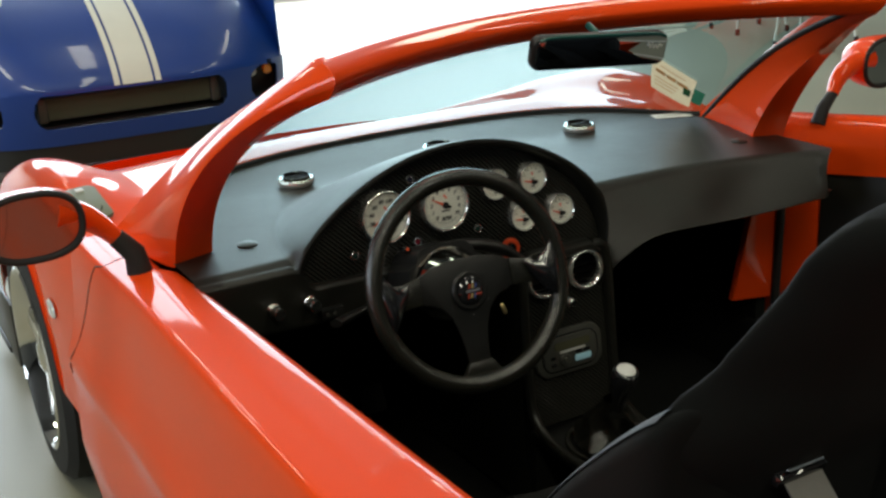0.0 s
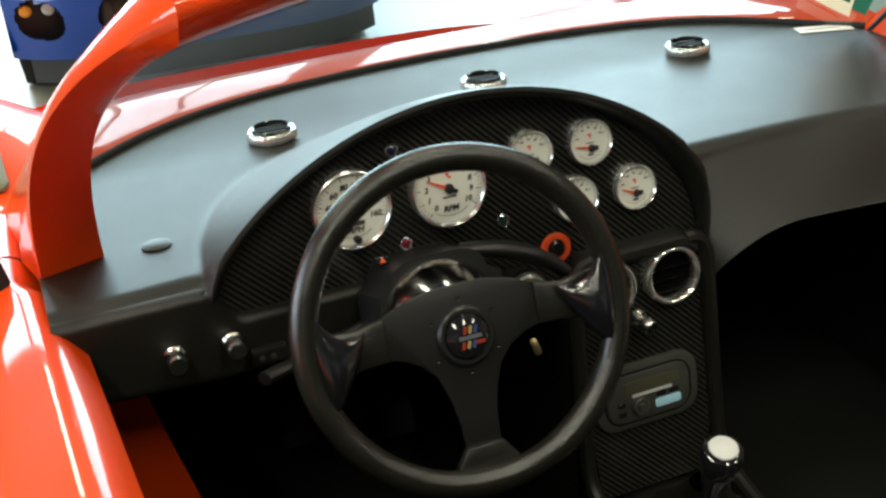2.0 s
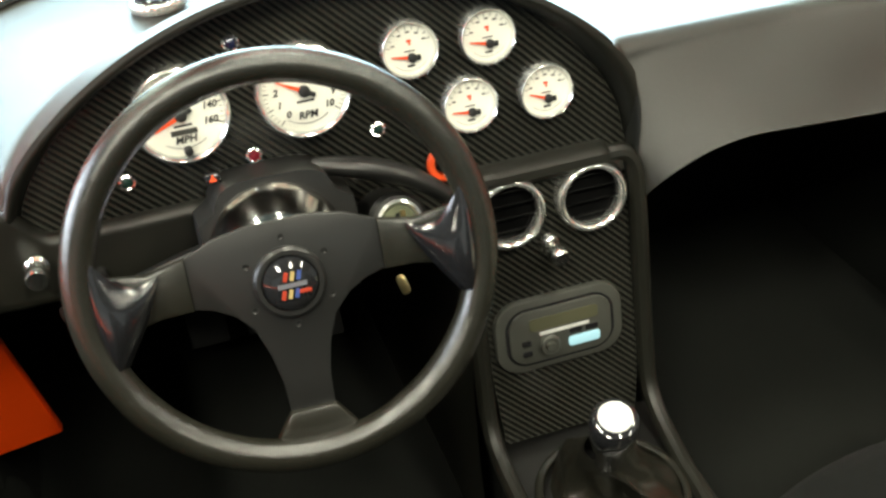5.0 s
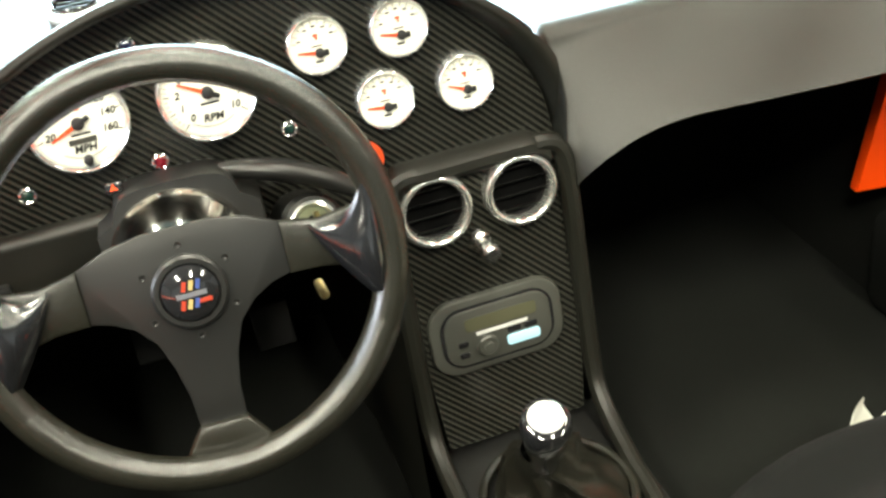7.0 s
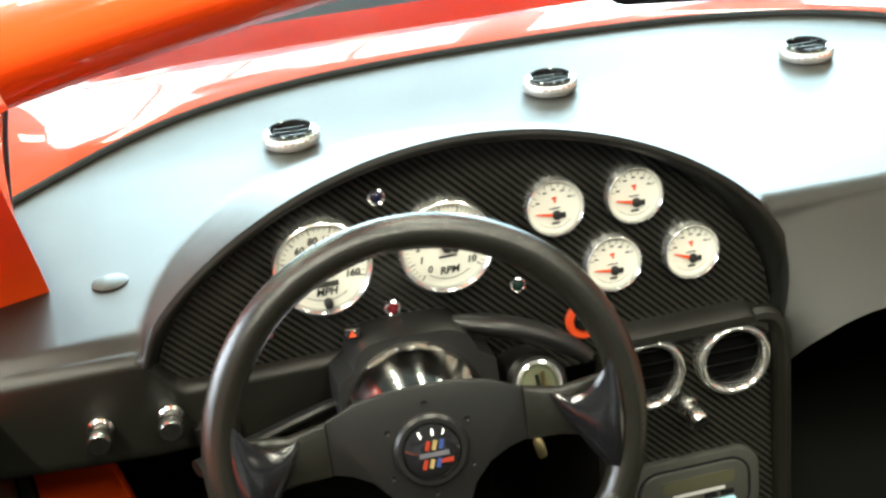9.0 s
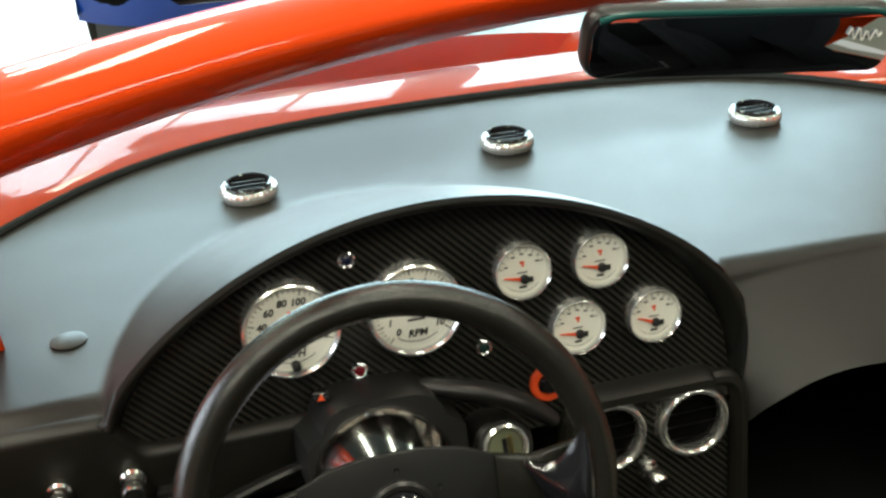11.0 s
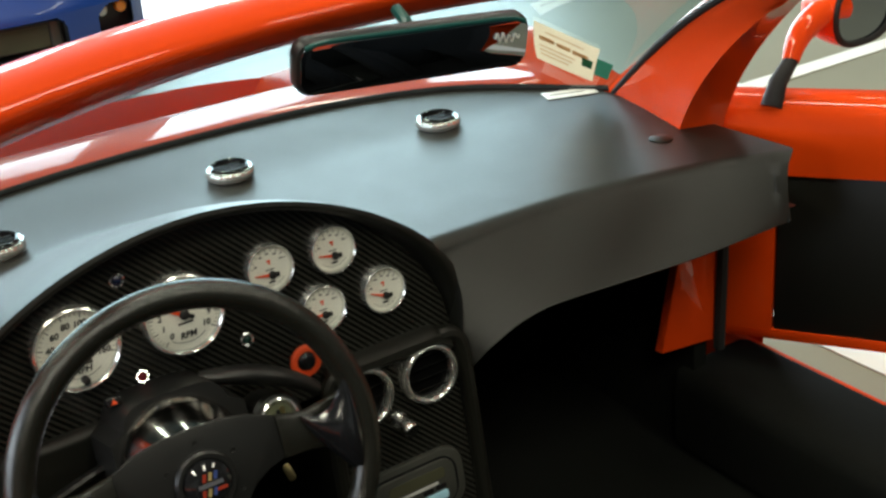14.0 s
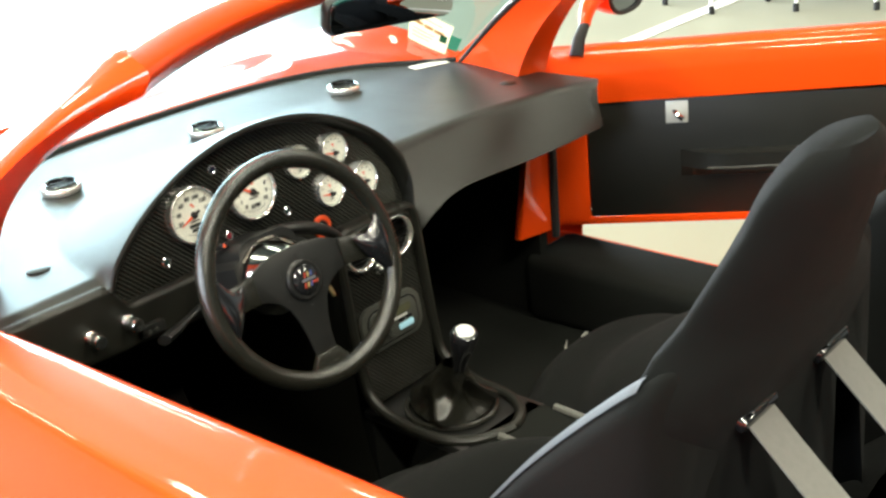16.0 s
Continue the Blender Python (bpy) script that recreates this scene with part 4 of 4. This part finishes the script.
part("driver_door", grid(flank(-1, 0.10, -1.10), 60, 40), RED, car, "glossy orange-red closed driver's door", 50)
part("cowl_side", grid(flank(-1, 0.32, 0.100), 16, 40), RED, car, "", 50)
part("rear_quarter", grid(flank(-1, -1.105, -2.2), 30, 40), RED, car, "glossy orange-red rear quarter panel", 50)
part("cowl_side", grid(flank(1, 0.32, 0.02), 16, 40), RED, car, "", 50)
part("rear_quarter", grid(flank(1, -1.15, -2.2), 30, 40), RED, car, "glossy orange-red rear quarter panel", 50)
gap = []
for i in range(41):
    v = 0.04 + 0.74 * i / 40
    yy = 0.1025 + 0.215 * max((v - 0.45) / 0.33, 0.0) ** 1.2
    gap.append(Vector(flank(-1, yy, yy)(0, v)) + Vector((0.0006, 0, -0.0006)))
part("door_gap", tube(gap, 0.0018, 6), RUBBER, car)
part("rear_deck", grid(lambda u, v: (lerp(-0.70, 0.70, u), lerp(-1.50, -2.2, v), 0.81 - 0.05 * v), 10, 6), RED, car, "glossy orange-red rear deck")
part("door_lining", grid(lambda u, v: (-(x_in(lerp(0.0, -1.5, u)) + 0.01 + 0.02 * v), lerp(0.0, -1.5, u), lerp(0.792, 0.30, v)), 20, 8), VINYL, car, "black door lining")
part("bulkhead", box((1.42, 0.04, 0.62), (0, -1.50, 0.49)), CARPET, car, "black carpeted rear bulkhead")
part("front_bumper", grid(lambda u, v: (lerp(-0.72, 0.72, u), 1.97 - 0.12 * abs(lerp(-1, 1, u)) ** 4 + 0.06 * math.sin(math.pi * v), lerp(0.08, 0.54, v)), 40, 12), RED, car, "orange-red front bumper")
part("front_splitter", box((1.70, 0.36, 0.022), (0, 1.80, 0.085), 0.006), PLASTIC, car)
for s in (-1, 1):
    part("splitter_winglet", box((0.012, 0.36, 0.20), (s * 0.838, 1.66, 0.18), 0.004), PLASTIC, car, "black upright splitter end plate")


# wheels
def wheel(x, y, side):
    w = sub("wheel", pose(x, y, 0.325, 0, 90 * side, 0), car, "polished alloy wheel with black tyre")
    part("tyre", lathe([(0.225, -0.20), (0.30, -0.20), (0.322, -0.18), (0.325, -0.10), (0.322, -0.02), (0.30, 0.0), (0.245, 0.004), (0.232, -0.004)], 56), RUBBER, w)
    part("rim", lathe([(0.236, -0.006), (0.238, 0.004), (0.230, 0.008), (0.222, -0.004), (0.205, -0.05), (0.19, -0.14)], 56), CHROME, w)
    for k in range(5):
        part("spoke", box((0.20, 0.045, 0.02), (0, 0, 0), 0.006, 2, pose(0, 0, -0.035, 0, 0, 72 * k + 10) @ Matrix.Translation((0.12, 0, 0))), ALU, w)
    part("hub_cap", lathe([(0.045, -0.03), (0.045, -0.015), (0.03, -0.008), (0, -0.006)], 24), ALU, w)
    part("brake_disc", lathe([(0.17, -0.075), (0.17, -0.065), (0.06, -0.064), (0, -0.064)], 36), DARKCHROME, w)


for s in (-1, 1):
    wheel(s * 0.868, 0.93, s)
    wheel(s * 0.862, -1.62, s)

# footwells
part("floor_pan", box((1.5, 2.0, 0.04), (0, -0.52, 0.16)), CARPET, car, "black carpeted floor pan")
part("firewall", box((1.5, 0.03, 0.62), (0, 0.47, 0.47)), CARPET, car, "black carpeted firewall")
part("tunnel", box((0.225, 1.12, 0.20), (0.008, -0.95, 0.262), 0.02, 3), CARPET, car, "black carpeted transmission tunnel")
part("tunnel_front", box((0.20, 0.62, 0.16), (0.008, 0.14, 0.26)), CARPET, car)
for s in (-1, 1):
    part("sill", box((0.20, 1.56, 0.18), (s * 0.765, -0.72, 0.262), 0.03, 3), CARPET, car, "black carpeted door sill")
    part("sill_skin", box((0.02, 1.6, 0.24), (s * 0.858, -0.72, 0.225), 0.008, 2), RED, car, "glossy orange-red sill skin")
    part("kick_panel", box((0.03, 0.46, 0.62), (s * 0.705, 0.245, 0.48)), CARPET, car, "black carpeted footwell side")
    post = plate([(s * 0.600, 0.426), (s * 0.722, 0.410), (s * 0.728, 0.76), (s * 0.676, 0.76)], 0.02, 0.003, pose(0, 0.0, 0, 90, 0, 0))
    part("door_post", post, RED, car, "orange-red windscreen post at the door opening")
    part("door_seal", tube([(s * 0.733, -0.004, 0.39), (s * 0.737, -0.006, 0.60), (s * 0.742, -0.006, 0.78)], 0.010, 8), RUBBER, car)
part("hinge_cover", box((0.112, 0.02, 0.56), (-0.758, 0.032, 0.49), 0.004), PLASTIC, car, "black hinge cover at the driver's door")
for k, (x, z) in enumerate(((-0.40, 0.34), (-0.31, 0.34), (-0.22, 0.30))):
    part("pedal", box((0.06, 0.014, 0.07), (0, 0, 0), 0.004, 2, pose(x, 0.33, z - 0.03, -25)), RUBBER, car)

# ---- passenger door, swung open ----
door = sub("passenger_door", pose(0.744, -0.010, 0, 0, 0, 33), car, "orange-red passenger door with black inner panel, swung open")
# its own frame: y runs back along the door, x outwards


def door_top(u, v):
    y = lerp(0.02, -1.12, u)
    up = 0.02 * u
    sec = [(0.0, 0.726), (-0.002, 0.79), (0.004, 0.825), (0.018, 0.846), (0.045, 0.854), (0.080, 0.852), (0.105, 0.838), (0.120, 0.80), (0.150, 0.66), (0.160, 0.55), (0.150, 0.45), (0.10, 0.422)]
    x, z = sec[round(v * 11)]
    return (x, y, z + (up if z > 0.6 else 0))


part("door_skin", grid(door_top, 30, 11), RED, door, "", 40)
part("door_front_edge", box((0.05, 0.085, 0.34), (0.03, -0.035, 0.584), 0.004), RED, door)
part("door_bottom_edge", box((0.05, 1.12, 0.022), (0.03, -0.555, 0.425), 0.004), RED, door)
part("inner_panel", box((0.03, 1.02, 0.297), (0.022, -0.590, 0.582), 0.004), VINYL, door, "black vinyl inner door panel")
part("pull_shelf", grid(lambda u, v: (0.006 - 0.045 * math.sin(math.pi * min(u * 6, 1) / 2) * (1 if v in (1 / 3, 2 / 3) else 0), lerp(-0.30, -0.95, u), [0.600, 0.602, 0.560, 0.535][round(v * 3)]), 24, 3), VINYL, door, "black moulded door pull", 20)
part("pull_strip", tube([(-0.036, -0.36, 0.566), (-0.038, -0.60, 0.568), (-0.036, -0.90, 0.568)], 0.004, 6), VINYL, door)
lk = part("latch_plate", box((0.004, 0.052, 0.054), (0.004, -0.292, 0.697), 0.001), LATCHMETAL, door, "square aluminium latch plate")
part("latch_lever", tube([(-0.002, -0.286, 0.701), (-0.014, -0.292, 0.695), (-0.020, -0.306, 0.685)], 0.006, 10), CHROME, lk)


def door_mirror(parent, m, side, lean=1.0, reach=0.165):
    thick = 0.023 if reach < 0.2 else 0.018
    g = sub("side_mirror", m, parent, "orange-red door mirror on a black rubber foot")
    part("foot", tube([(0, 0, -0.006), (side * 0.004 * lean ** 2, 0.004, 0.030), (side * 0.030 * lean, 0.012, 0.062)], lambda s: thick - 0.006 * s, 14), RUBBER, g, "black rubber mirror foot")
    part("arm", tube([bez((side * 0.026 * lean, 0.010, 0.056), (side * 0.05 * lean ** 0.6, 0.02, 0.085), (side * 0.07 * lean ** 0.4, 0.02, 0.115), (side * (reach - 0.040), 0.012, 0.125), i / 10) for i in range(11)], lambda s: 0.014 + 0.014 * s, 14), RED, g)
    c = Vector((side * reach, 0.020, 0.112))

    def pod(u, v):
        a, b = 2 * math.pi * u, v * math.pi / 2
        ca, sa = math.cos(a), math.sin(a)
        w = math.copysign(abs(ca) ** 0.8, ca) * 0.086
        h = math.copysign(abs(sa) ** 0.8, sa) * 0.062
        k = math.cos(b) ** 0.6 if v < 1 else 0.0
        return (c.x + w * k, c.y - 0.03 + 0.10 * math.sin(b), c.z + h * k)
    part("pod", grid(pod, 40, 12, closed_u=True), RED, g)
    rimp = [(c.x + math.copysign(abs(math.cos(a)) ** 0.8, math.cos(a)) * 0.080, c.y - 0.031, c.z + math.copysign(abs(math.sin(a)) ** 0.8, math.sin(a)) * 0.056) for a in [2 * math.pi * i / 48 for i in range(48)]]
    part("mirror_frame", tube(rimp, 0.0055, 8, True), RUBBER, g)
    bm = bmesh.new()
    bm.faces.new([bm.verts.new((p[0], p[1] + 0.003, p[2])) for p in rimp])
    bm.normal_update()
    if bm.faces[:][0].normal.y > 0:
        bmesh.ops.reverse_faces(bm, faces=bm.faces[:])
    part("mirror_glass", bm, MIRROR, g)


door_mirror(car, pose(-0.790, 0.017, 0.815, 0, 0, 0), -1)
door_mirror(door, pose(0.016, -0.062, 0.846, 0, 0, -30), 1, 2.2, 0.222)


# ---- seats ----
def seat(x, low):
    s = sub("bucket_seat", pose(x, 0, 0), car, "black fabric racing bucket seat")

    def half_w(z):
        if z < 0.95:
            return lerp(0.190, 0.245, smooth((z - 0.84) / 0.12))
        if z < 1.02:
            return lerp(0.245, 0.176, smooth((z - 0.95) / 0.07))
        if z < 1.10:
            return lerp(0.176, 0.124, (z - 1.02) / 0.08)
        return 0.124 * math.sqrt(max(1 - ((z - 1.10) / 0.072) ** 2, 0.03))

    def spine(z):
        return -1.150 - 0.32 * (z - 0.98) if z > 0.98 else lerp(-1.125, -1.150, smooth((z - 0.80) / 0.18))

    def back(u, v):
        z = 0.26 + 0.902 * u ** 0.9
        a = 2 * math.pi * v
        w = half_w(z)
        c, si = math.cos(a), math.sin(a)
        xx = w * math.copysign(abs(c) ** 0.7, c)
        wrap = 0.014 * abs(xx / 0.15) ** 2 * smooth((z - 0.90) / 0.1)
        th = 0.046 * (math.sqrt(max(1 - ((z - 1.10) / 0.074) ** 2, 0.03)) if z > 1.10 else 1)
        hollow = -0.020 * smooth((0.95 - z) / 0.1) * math.exp(-(xx / 0.13) ** 2) * (1 if si < 0 else 0.3)
        return (xx, spine(z) + th * si * (1 - 0.5 * (xx / w) ** 2) + wrap - hollow * (1 if si < 0 else 0), 0.26 + 0.976 * (z - 0.26))
    part("backrest", grid(back, 60, 48, closed_v=True, caps=True), FABRIC, s, "", 60)

    def bolster(side):
        way = [(0.185, -1.150, 0.945), (0.222, -1.122, 0.948), (0.236, -1.005, 0.836), (0.240, -0.90, 0.710), (0.240, -0.80, 0.590), (0.240, -0.68, 0.510), (0.238, -0.55, 0.455), (0.222, -0.44, 0.385), (0.190, -0.36, 0.300)]

        def f(u, v):
            p = spline(way, u)
            p.z -= (low - 0.045) * smooth((p.y + 0.95) / 0.2) + (0.055 if side * x < 0 else 0.0) * smooth((p.y + 0.98) / 0.2)
            end = smooth((u + 0.04) / 0.12) * smooth((1.06 - u) / 0.16)
            a = math.pi * min(max((v - 0.2) / 0.6, 0), 1)
            dx, dz = -0.036 * math.cos(a), 0.034 * math.sin(a) - 0.030
            if v < 0.2:
                dx, dz = dx - 0.085 * (1 - v / 0.2), dz - 0.17 * (1 - v / 0.2) ** 0.8
            if v > 0.8:
                dx, dz = dx + 0.012 * (v - 0.8) / 0.2, dz - 0.36 * (v - 0.8) / 0.2
            return (side * (p.x + dx * (0.30 + 0.70 * end)), p.y, max(p.z + dz * (0.35 + 0.65 * end), 0.20))
        return f
    for sd in (-1, 1):
        part("bolster", grid(bolster(sd), 60, 24, caps=True), FABRIC, s, "", 60)
    if x < 0:
        roll = bolster(-1)
        trim = grid(lambda u, v: Vector(roll(lerp(0.115, 0.46, u), lerp(0.40, 0.62, v))) + Vector((-0.002, 0.001, 0.0015 + 0.0025 * math.sin(math.pi * v))), 40, 8)
        part("edge_trim", trim, TRIMHIDE, s, "grey stitched leather edge of the bolster", 60)

    def cush(u, v):
        xx = lerp(-0.250, 0.250, v)
        e = abs(xx) / 0.25
        p = spline([(0, -1.05, 0.40), (0, -0.90, 0.385), (0, -0.78, 0.43), (0, -0.69, 0.520), (0, -0.61, 0.552), (0, -0.53, 0.530), (0, -0.45, 0.470), (0, -0.375, 0.395), (0, -0.31, 0.32), (0, -0.295, 0.22)], u)
        p.z -= low * smooth((p.z - 0.36) / 0.12)
        return (xx, p.y - 0.07 * e ** 2 * smooth((p.y + 0.85) / 0.2), p.z - 0.035 * e ** 3)
    part("cushion", join(grid(cush, 48, 24), box((0.47, 0.46, 0.14), (0, -0.68, 0.26), 0.03, 2)), FABRIC, s, "", 60)
    for sd in (-1, 1):
        zs = 0.868
        part("belt_slot", box((0.070, 0.03, 0.018), (0, 0, 0), 0.006, 2, pose(sd * 0.084 - 0.004, spine(zs) - 0.026, zs, 26)), GLOSS, s)
        part("slot_trim", box((0.050, 0.005, 0.004), (0, 0, 0), 0.0015, 1, pose(sd * 0.084 - 0.004, spine(zs) - 0.041, zs + 0.010, 26)), CHROME, s)

        def strap(u, v, sd=sd, zs=zs):
            p = bez((sd * 0.084 - 0.004, spine(zs) - 0.034, zs), (sd * 0.085 - 0.004, -1.245, 0.790), (sd * 0.086, -1.35, 0.69), (sd * 0.086, -1.455, 0.590), u)
            return (p.x + lerp(-0.026, 0.026, v), p.y, p.z)
        st = grid(strap, 20, 4)
        bmesh.ops.solidify(st, geom=st.faces[:], thickness=0.002)
        part("harness_strap", st, WEB, s, "grey harness webbing")


seat(-0.345, 0.045)
seat(0.350, 0.092)
for x0, y0 in ((-0.028, -0.436), (0.108, -0.468)):
    part("tunnel_piping", tube([(x0, y0, 0.364), (x0 - 0.012, -0.68, 0.366), (x0 - 0.016, -1.05, 0.366)], 0.008, 8), PIPING, car)

# ---- loose things in the car ----
bag = thing("paper_bag", "crumpled white paper bag standing in the passenger footwell", "bag", (0.462, -0.262, 0.18))


def crumple(u, v):
    a = 2 * math.pi * u
    peak = 0.086 + 0.030 * math.sin(3 * a + 1.0)
    r = lerp(0.036, 0.020 + 0.010 * abs(math.sin(1.5 * a)), v)
    return (r * 1.6 * math.cos(a) + 0.002 * math.sin(9 * a * v), r * math.sin(a) + 0.004 * math.cos(5 * a + 3 * v), peak * v)


part("bag_wall", grid(crumple, 36, 8, closed_u=True), WHITE, bag, "", 12)
lab = thing("dash_label", "white printed label strip on the dash", "label", (0.660, 0.306, dash_z(0.660, 0.306) + 0.001))
lab.rotation_euler = (0, radians(1), radians(-19))
part("label_card", box((0.098, 0.040, 0.0012), (0, 0, 0.0006)), WHITE, lab)
part("print_bar", box((0.066, 0.004, 0.0004), (-0.006, 0.0, 0.0015)), WEB, lab)
sign = thing("show_sign", "cream paper show sign stuck inside the windscreen corner", "sign")


def on_glass(a, b, off):
    """A place on the sign, a along it and b up it, off metres inside the glass."""
    lo = (lerp(0.902, 0.973, a), lerp(0.210, 0.065, a))
    hi = (lerp(0.852, 0.954, a), lerp(0.470, 0.260, a))
    u, v = lerp(lo[0], hi[0], b), lerp(lo[1], hi[1], b)
    return Vector(screen(u, v)) + Vector((0, -0.4, -0.9)) * off


def patch(a0, a1, b0, b1, off):
    return grid(lambda u, v: on_glass(lerp(a0, a1, u), lerp(b0, b1, v), off), 8, 8)


part("sheet", patch(0, 1, 0, 1, 0.004), SHEET, sign)
for a0, a1, b0, b1 in ((0.10, 0.36, 0.58, 0.69), (0.40, 0.62, 0.57, 0.68), (0.65, 0.88, 0.56, 0.67), (0.10, 0.70, 0.41, 0.44), (0.10, 0.66, 0.30, 0.33), (0.10, 0.60, 0.19, 0.22), (0.2, 0.8, 0.81, 0.84)):
    part("print_bar", patch(a0, a1, b0, b1, 0.0055), SHEETINK, sign)
part("print_block", patch(0.80, 0.95, 0.36, 0.60, 0.0058), SHEETGREEN, sign)
part("dark_card", patch(1.0, 1.20, 0.22, 0.72, 0.0045), SHEETGREEN, sign, "dark green card beside the sheet")

# ---- blue car ----
blue = thing("blue_car", "deep blue sports car with white centre stripes", "car", (0.167, 3.681, 0.09))
blue.rotation_euler = (0, 0, radians(-2.2))


def nose_y(x):
    return 0.30 * (abs(x) / 0.87) ** 4


def nose(x, v, out=0.0):
    """Bumper from its foot up, then the sloping bonnet."""
    e = abs(x) / 0.87
    if v < 0.35:
        s = v / 0.35
        y, z = nose_y(x) + 0.05 * (1 - s) ** 2 - out, lerp(0.13, 0.405, s)
    else:
        s = (v - 0.35) / 0.65
        y = nose_y(x) + 2.2 * s ** 1.25 - 0.4 * out
        z = 0.405 + 0.030 * math.sin(s * 10) * math.exp(-s * 8) + 0.60 * (1 - (1 - s) ** 2.6) - 0.16 * e ** 5 * (0.3 + s) + 0.05 * math.exp(-((e - 0.75) / 0.18) ** 2) * smooth(s * 3) + out
    return (x, y, z)


def blue_body():
    bm = grid(lambda u, v: nose(lerp(-0.87, 0.87, u), v), 200, 120)
    kill = []
    for f in bm.faces:
        c = f.calc_center_median()
        if c.y < 0.3 and c.z < 0.42:
            mx, mz = abs(c.x + 0.01) - 0.42, (c.z - 0.305) / 0.082
            lx, lz = (abs(c.x + 0.01) - 0.715) / 0.098, (c.z - 0.310 - 0.10 * (abs(c.x + 0.01) - 0.715)) / 0.085
            if max(mx, 0.0) ** 2 / 0.055 ** 2 + mz * mz < 1 or abs(lx) ** 2.6 + abs(lz) ** 2.6 < 1:
                kill.append(f)
    bmesh.ops.delete(bm, geom=kill, context="FACES")
    return bm


bb = part("body", blue_body(), BLUE, blue, "deep blue nose and bonnet", 60)
part("body_side", grid(lambda u, v: (-0.87 + 0.02 * v, lerp(0.30, 3.6, u), lerp(0.16, 0.78, v)), 12, 6), BLUE, blue)
part("body_side", grid(lambda u, v: (0.87 - 0.02 * v, lerp(0.30, 3.6, u), lerp(0.16, 0.78, v)), 12, 6), BLUE, blue)
part("cabin", box((1.40, 1.6, 0.30), (0, 3.1, 1.04), 0.12, 4), GLOSS, blue, "dark glazed cabin")
part("tail", box((1.74, 1.4, 0.62), (0, 3.6, 0.60), 0.1, 3), BLUE, blue)
for x0, x1 in ((-0.102, -0.074), (-0.062, 0.088), (0.100, 0.128)):
    part("stripe", grid(lambda u, v, x0=x0, x1=x1: nose(lerp(x0, x1, u), lerp(0.345, 1.0, v), 0.004), 4, 60), WHITE, blue, "white bonnet stripe", 60)
part("air_dam", grid(lambda u, v: (lerp(-0.80, 0.80, u), nose_y(lerp(-0.80, 0.80, u)) + 0.07, lerp(0.02, 0.14, v)), 30, 2), PLASTIC, blue, "black air dam under the bumper")
part("intake_recess", box((1.0, 0.02, 0.22), (-0.01, 0.26, 0.30)), PLASTIC, blue)
part("intake_floor", box((1.0, 0.22, 0.012), (-0.01, 0.18, 0.222)), PLASTIC, blue)
part("intake_roof", box((1.0, 0.25, 0.012), (-0.01, 0.17, 0.388)), PLASTIC, blue)
ic = part("intercooler", box((0.86, 0.07, 0.115), (-0.01, 0.14, 0.305), 0.006), GREY, blue, "grey finned intercooler in the intake")
for k in range(9):
    part("fin", box((0.80, 0.006, 0.004), (-0.01, 0.102, 0.262 + 0.0105 * k)), OLIVE, ic)
part("end_tank", box((0.05, 0.09, 0.13), (-0.44, 0.135, 0.305), 0.012, 3), GREY, ic)
part("end_tank", box((0.05, 0.09, 0.13), (0.42, 0.135, 0.305), 0.012, 3), GREY, ic)
for s in (-1, 1):
    part("lamp_recess", box((0.24, 0.02, 0.20), (s * 0.71 - 0.01, 0.34, 0.31)), PLASTIC, blue)
    part("fog_lamp", lathe([(0.027, 0), (0.027, 0.02), (0.020, 0.028), (0, 0.03)], 24, pose(s * 0.67 - 0.01, 0.235, 0.345, 90)), LENS, blue, "round clear fog lamp")
    part("indicator", lathe([(0.027, 0), (0.027, 0.02), (0.020, 0.028), (0, 0.03)], 24, pose(s * 0.765 - 0.01, 0.26, 0.345, 90)), AMBER, blue, "round amber indicator lamp")
    x = s * 0.63
    _, yy, zz = nose(x, 0.535)
    hl = part("headlamp", box((0.28, 0.20, 0.03), (0, 0, 0), 0.014, 3, pose(x, yy + 0.02, zz + 0.004, 38, 0, s * 8)), LENS, blue, "clear headlamp")
    part("headlamp_bowl", lathe([(0.07, 0), (0.06, 0.012), (0, 0.016)], 28, pose(x, yy + 0.012, zz + 0.018, 38, 0, s * 8)), CHROME, hl)
    for yw in (0.75, 3.35):
        w = part("wheel", lathe([(0.0, 0.02), (0.20, 0.02), (0.22, 0.03), (0.31, 0.02), (0.325, -0.02), (0.325, -0.18), (0.30, -0.2), (0, -0.2)], 36, pose(s * 0.83, yw, 0.235, 0, 90 * s, 0)), RUBBER, blue, "black tyred wheel")

# ---- chairs at the far side ----
def chair(x, y, turn):
    c = thing("stacking_chair", "stacking chair on pale metal legs", "chair", (x, y, 0), "chairs along the far side")
    c.rotation_euler = (0, 0, radians(turn))
    for sx in (-0.2, 0.2):
        for sy in (-0.2, 0.2):
            lg = part("leg", tube([(sx * 1.1, sy * 1.1, 0.03), (sx * 0.9, sy * 0.9, 0.44)], 0.013, 10), WHITE, c)
            part("rubber_foot", lathe([(0.018, 0), (0.018, 0.035), (0.013, 0.05)], 12, Matrix.Translation((sx * 1.1, sy * 1.1, 0))), RUBBER, lg)
    part("seat", box((0.44, 0.44, 0.03), (0, 0, 0.455), 0.012, 3), PLASTIC, c)
    part("backrest", box((0.44, 0.03, 0.26), (0, 0.21, 0.74), 0.012, 3), PLASTIC, c)
    for sx in (-0.19, 0.19):
        part("back_upright", tube([(sx, 0.2, 0.44), (sx, 0.215, 0.70)], 0.011, 8), WHITE, c)


chair(5.35, 4.15, 20)
chair(5.55, 5.05, -15)
chair(5.15, 1.25, 200)
chair(4.95, 1.95, 160)
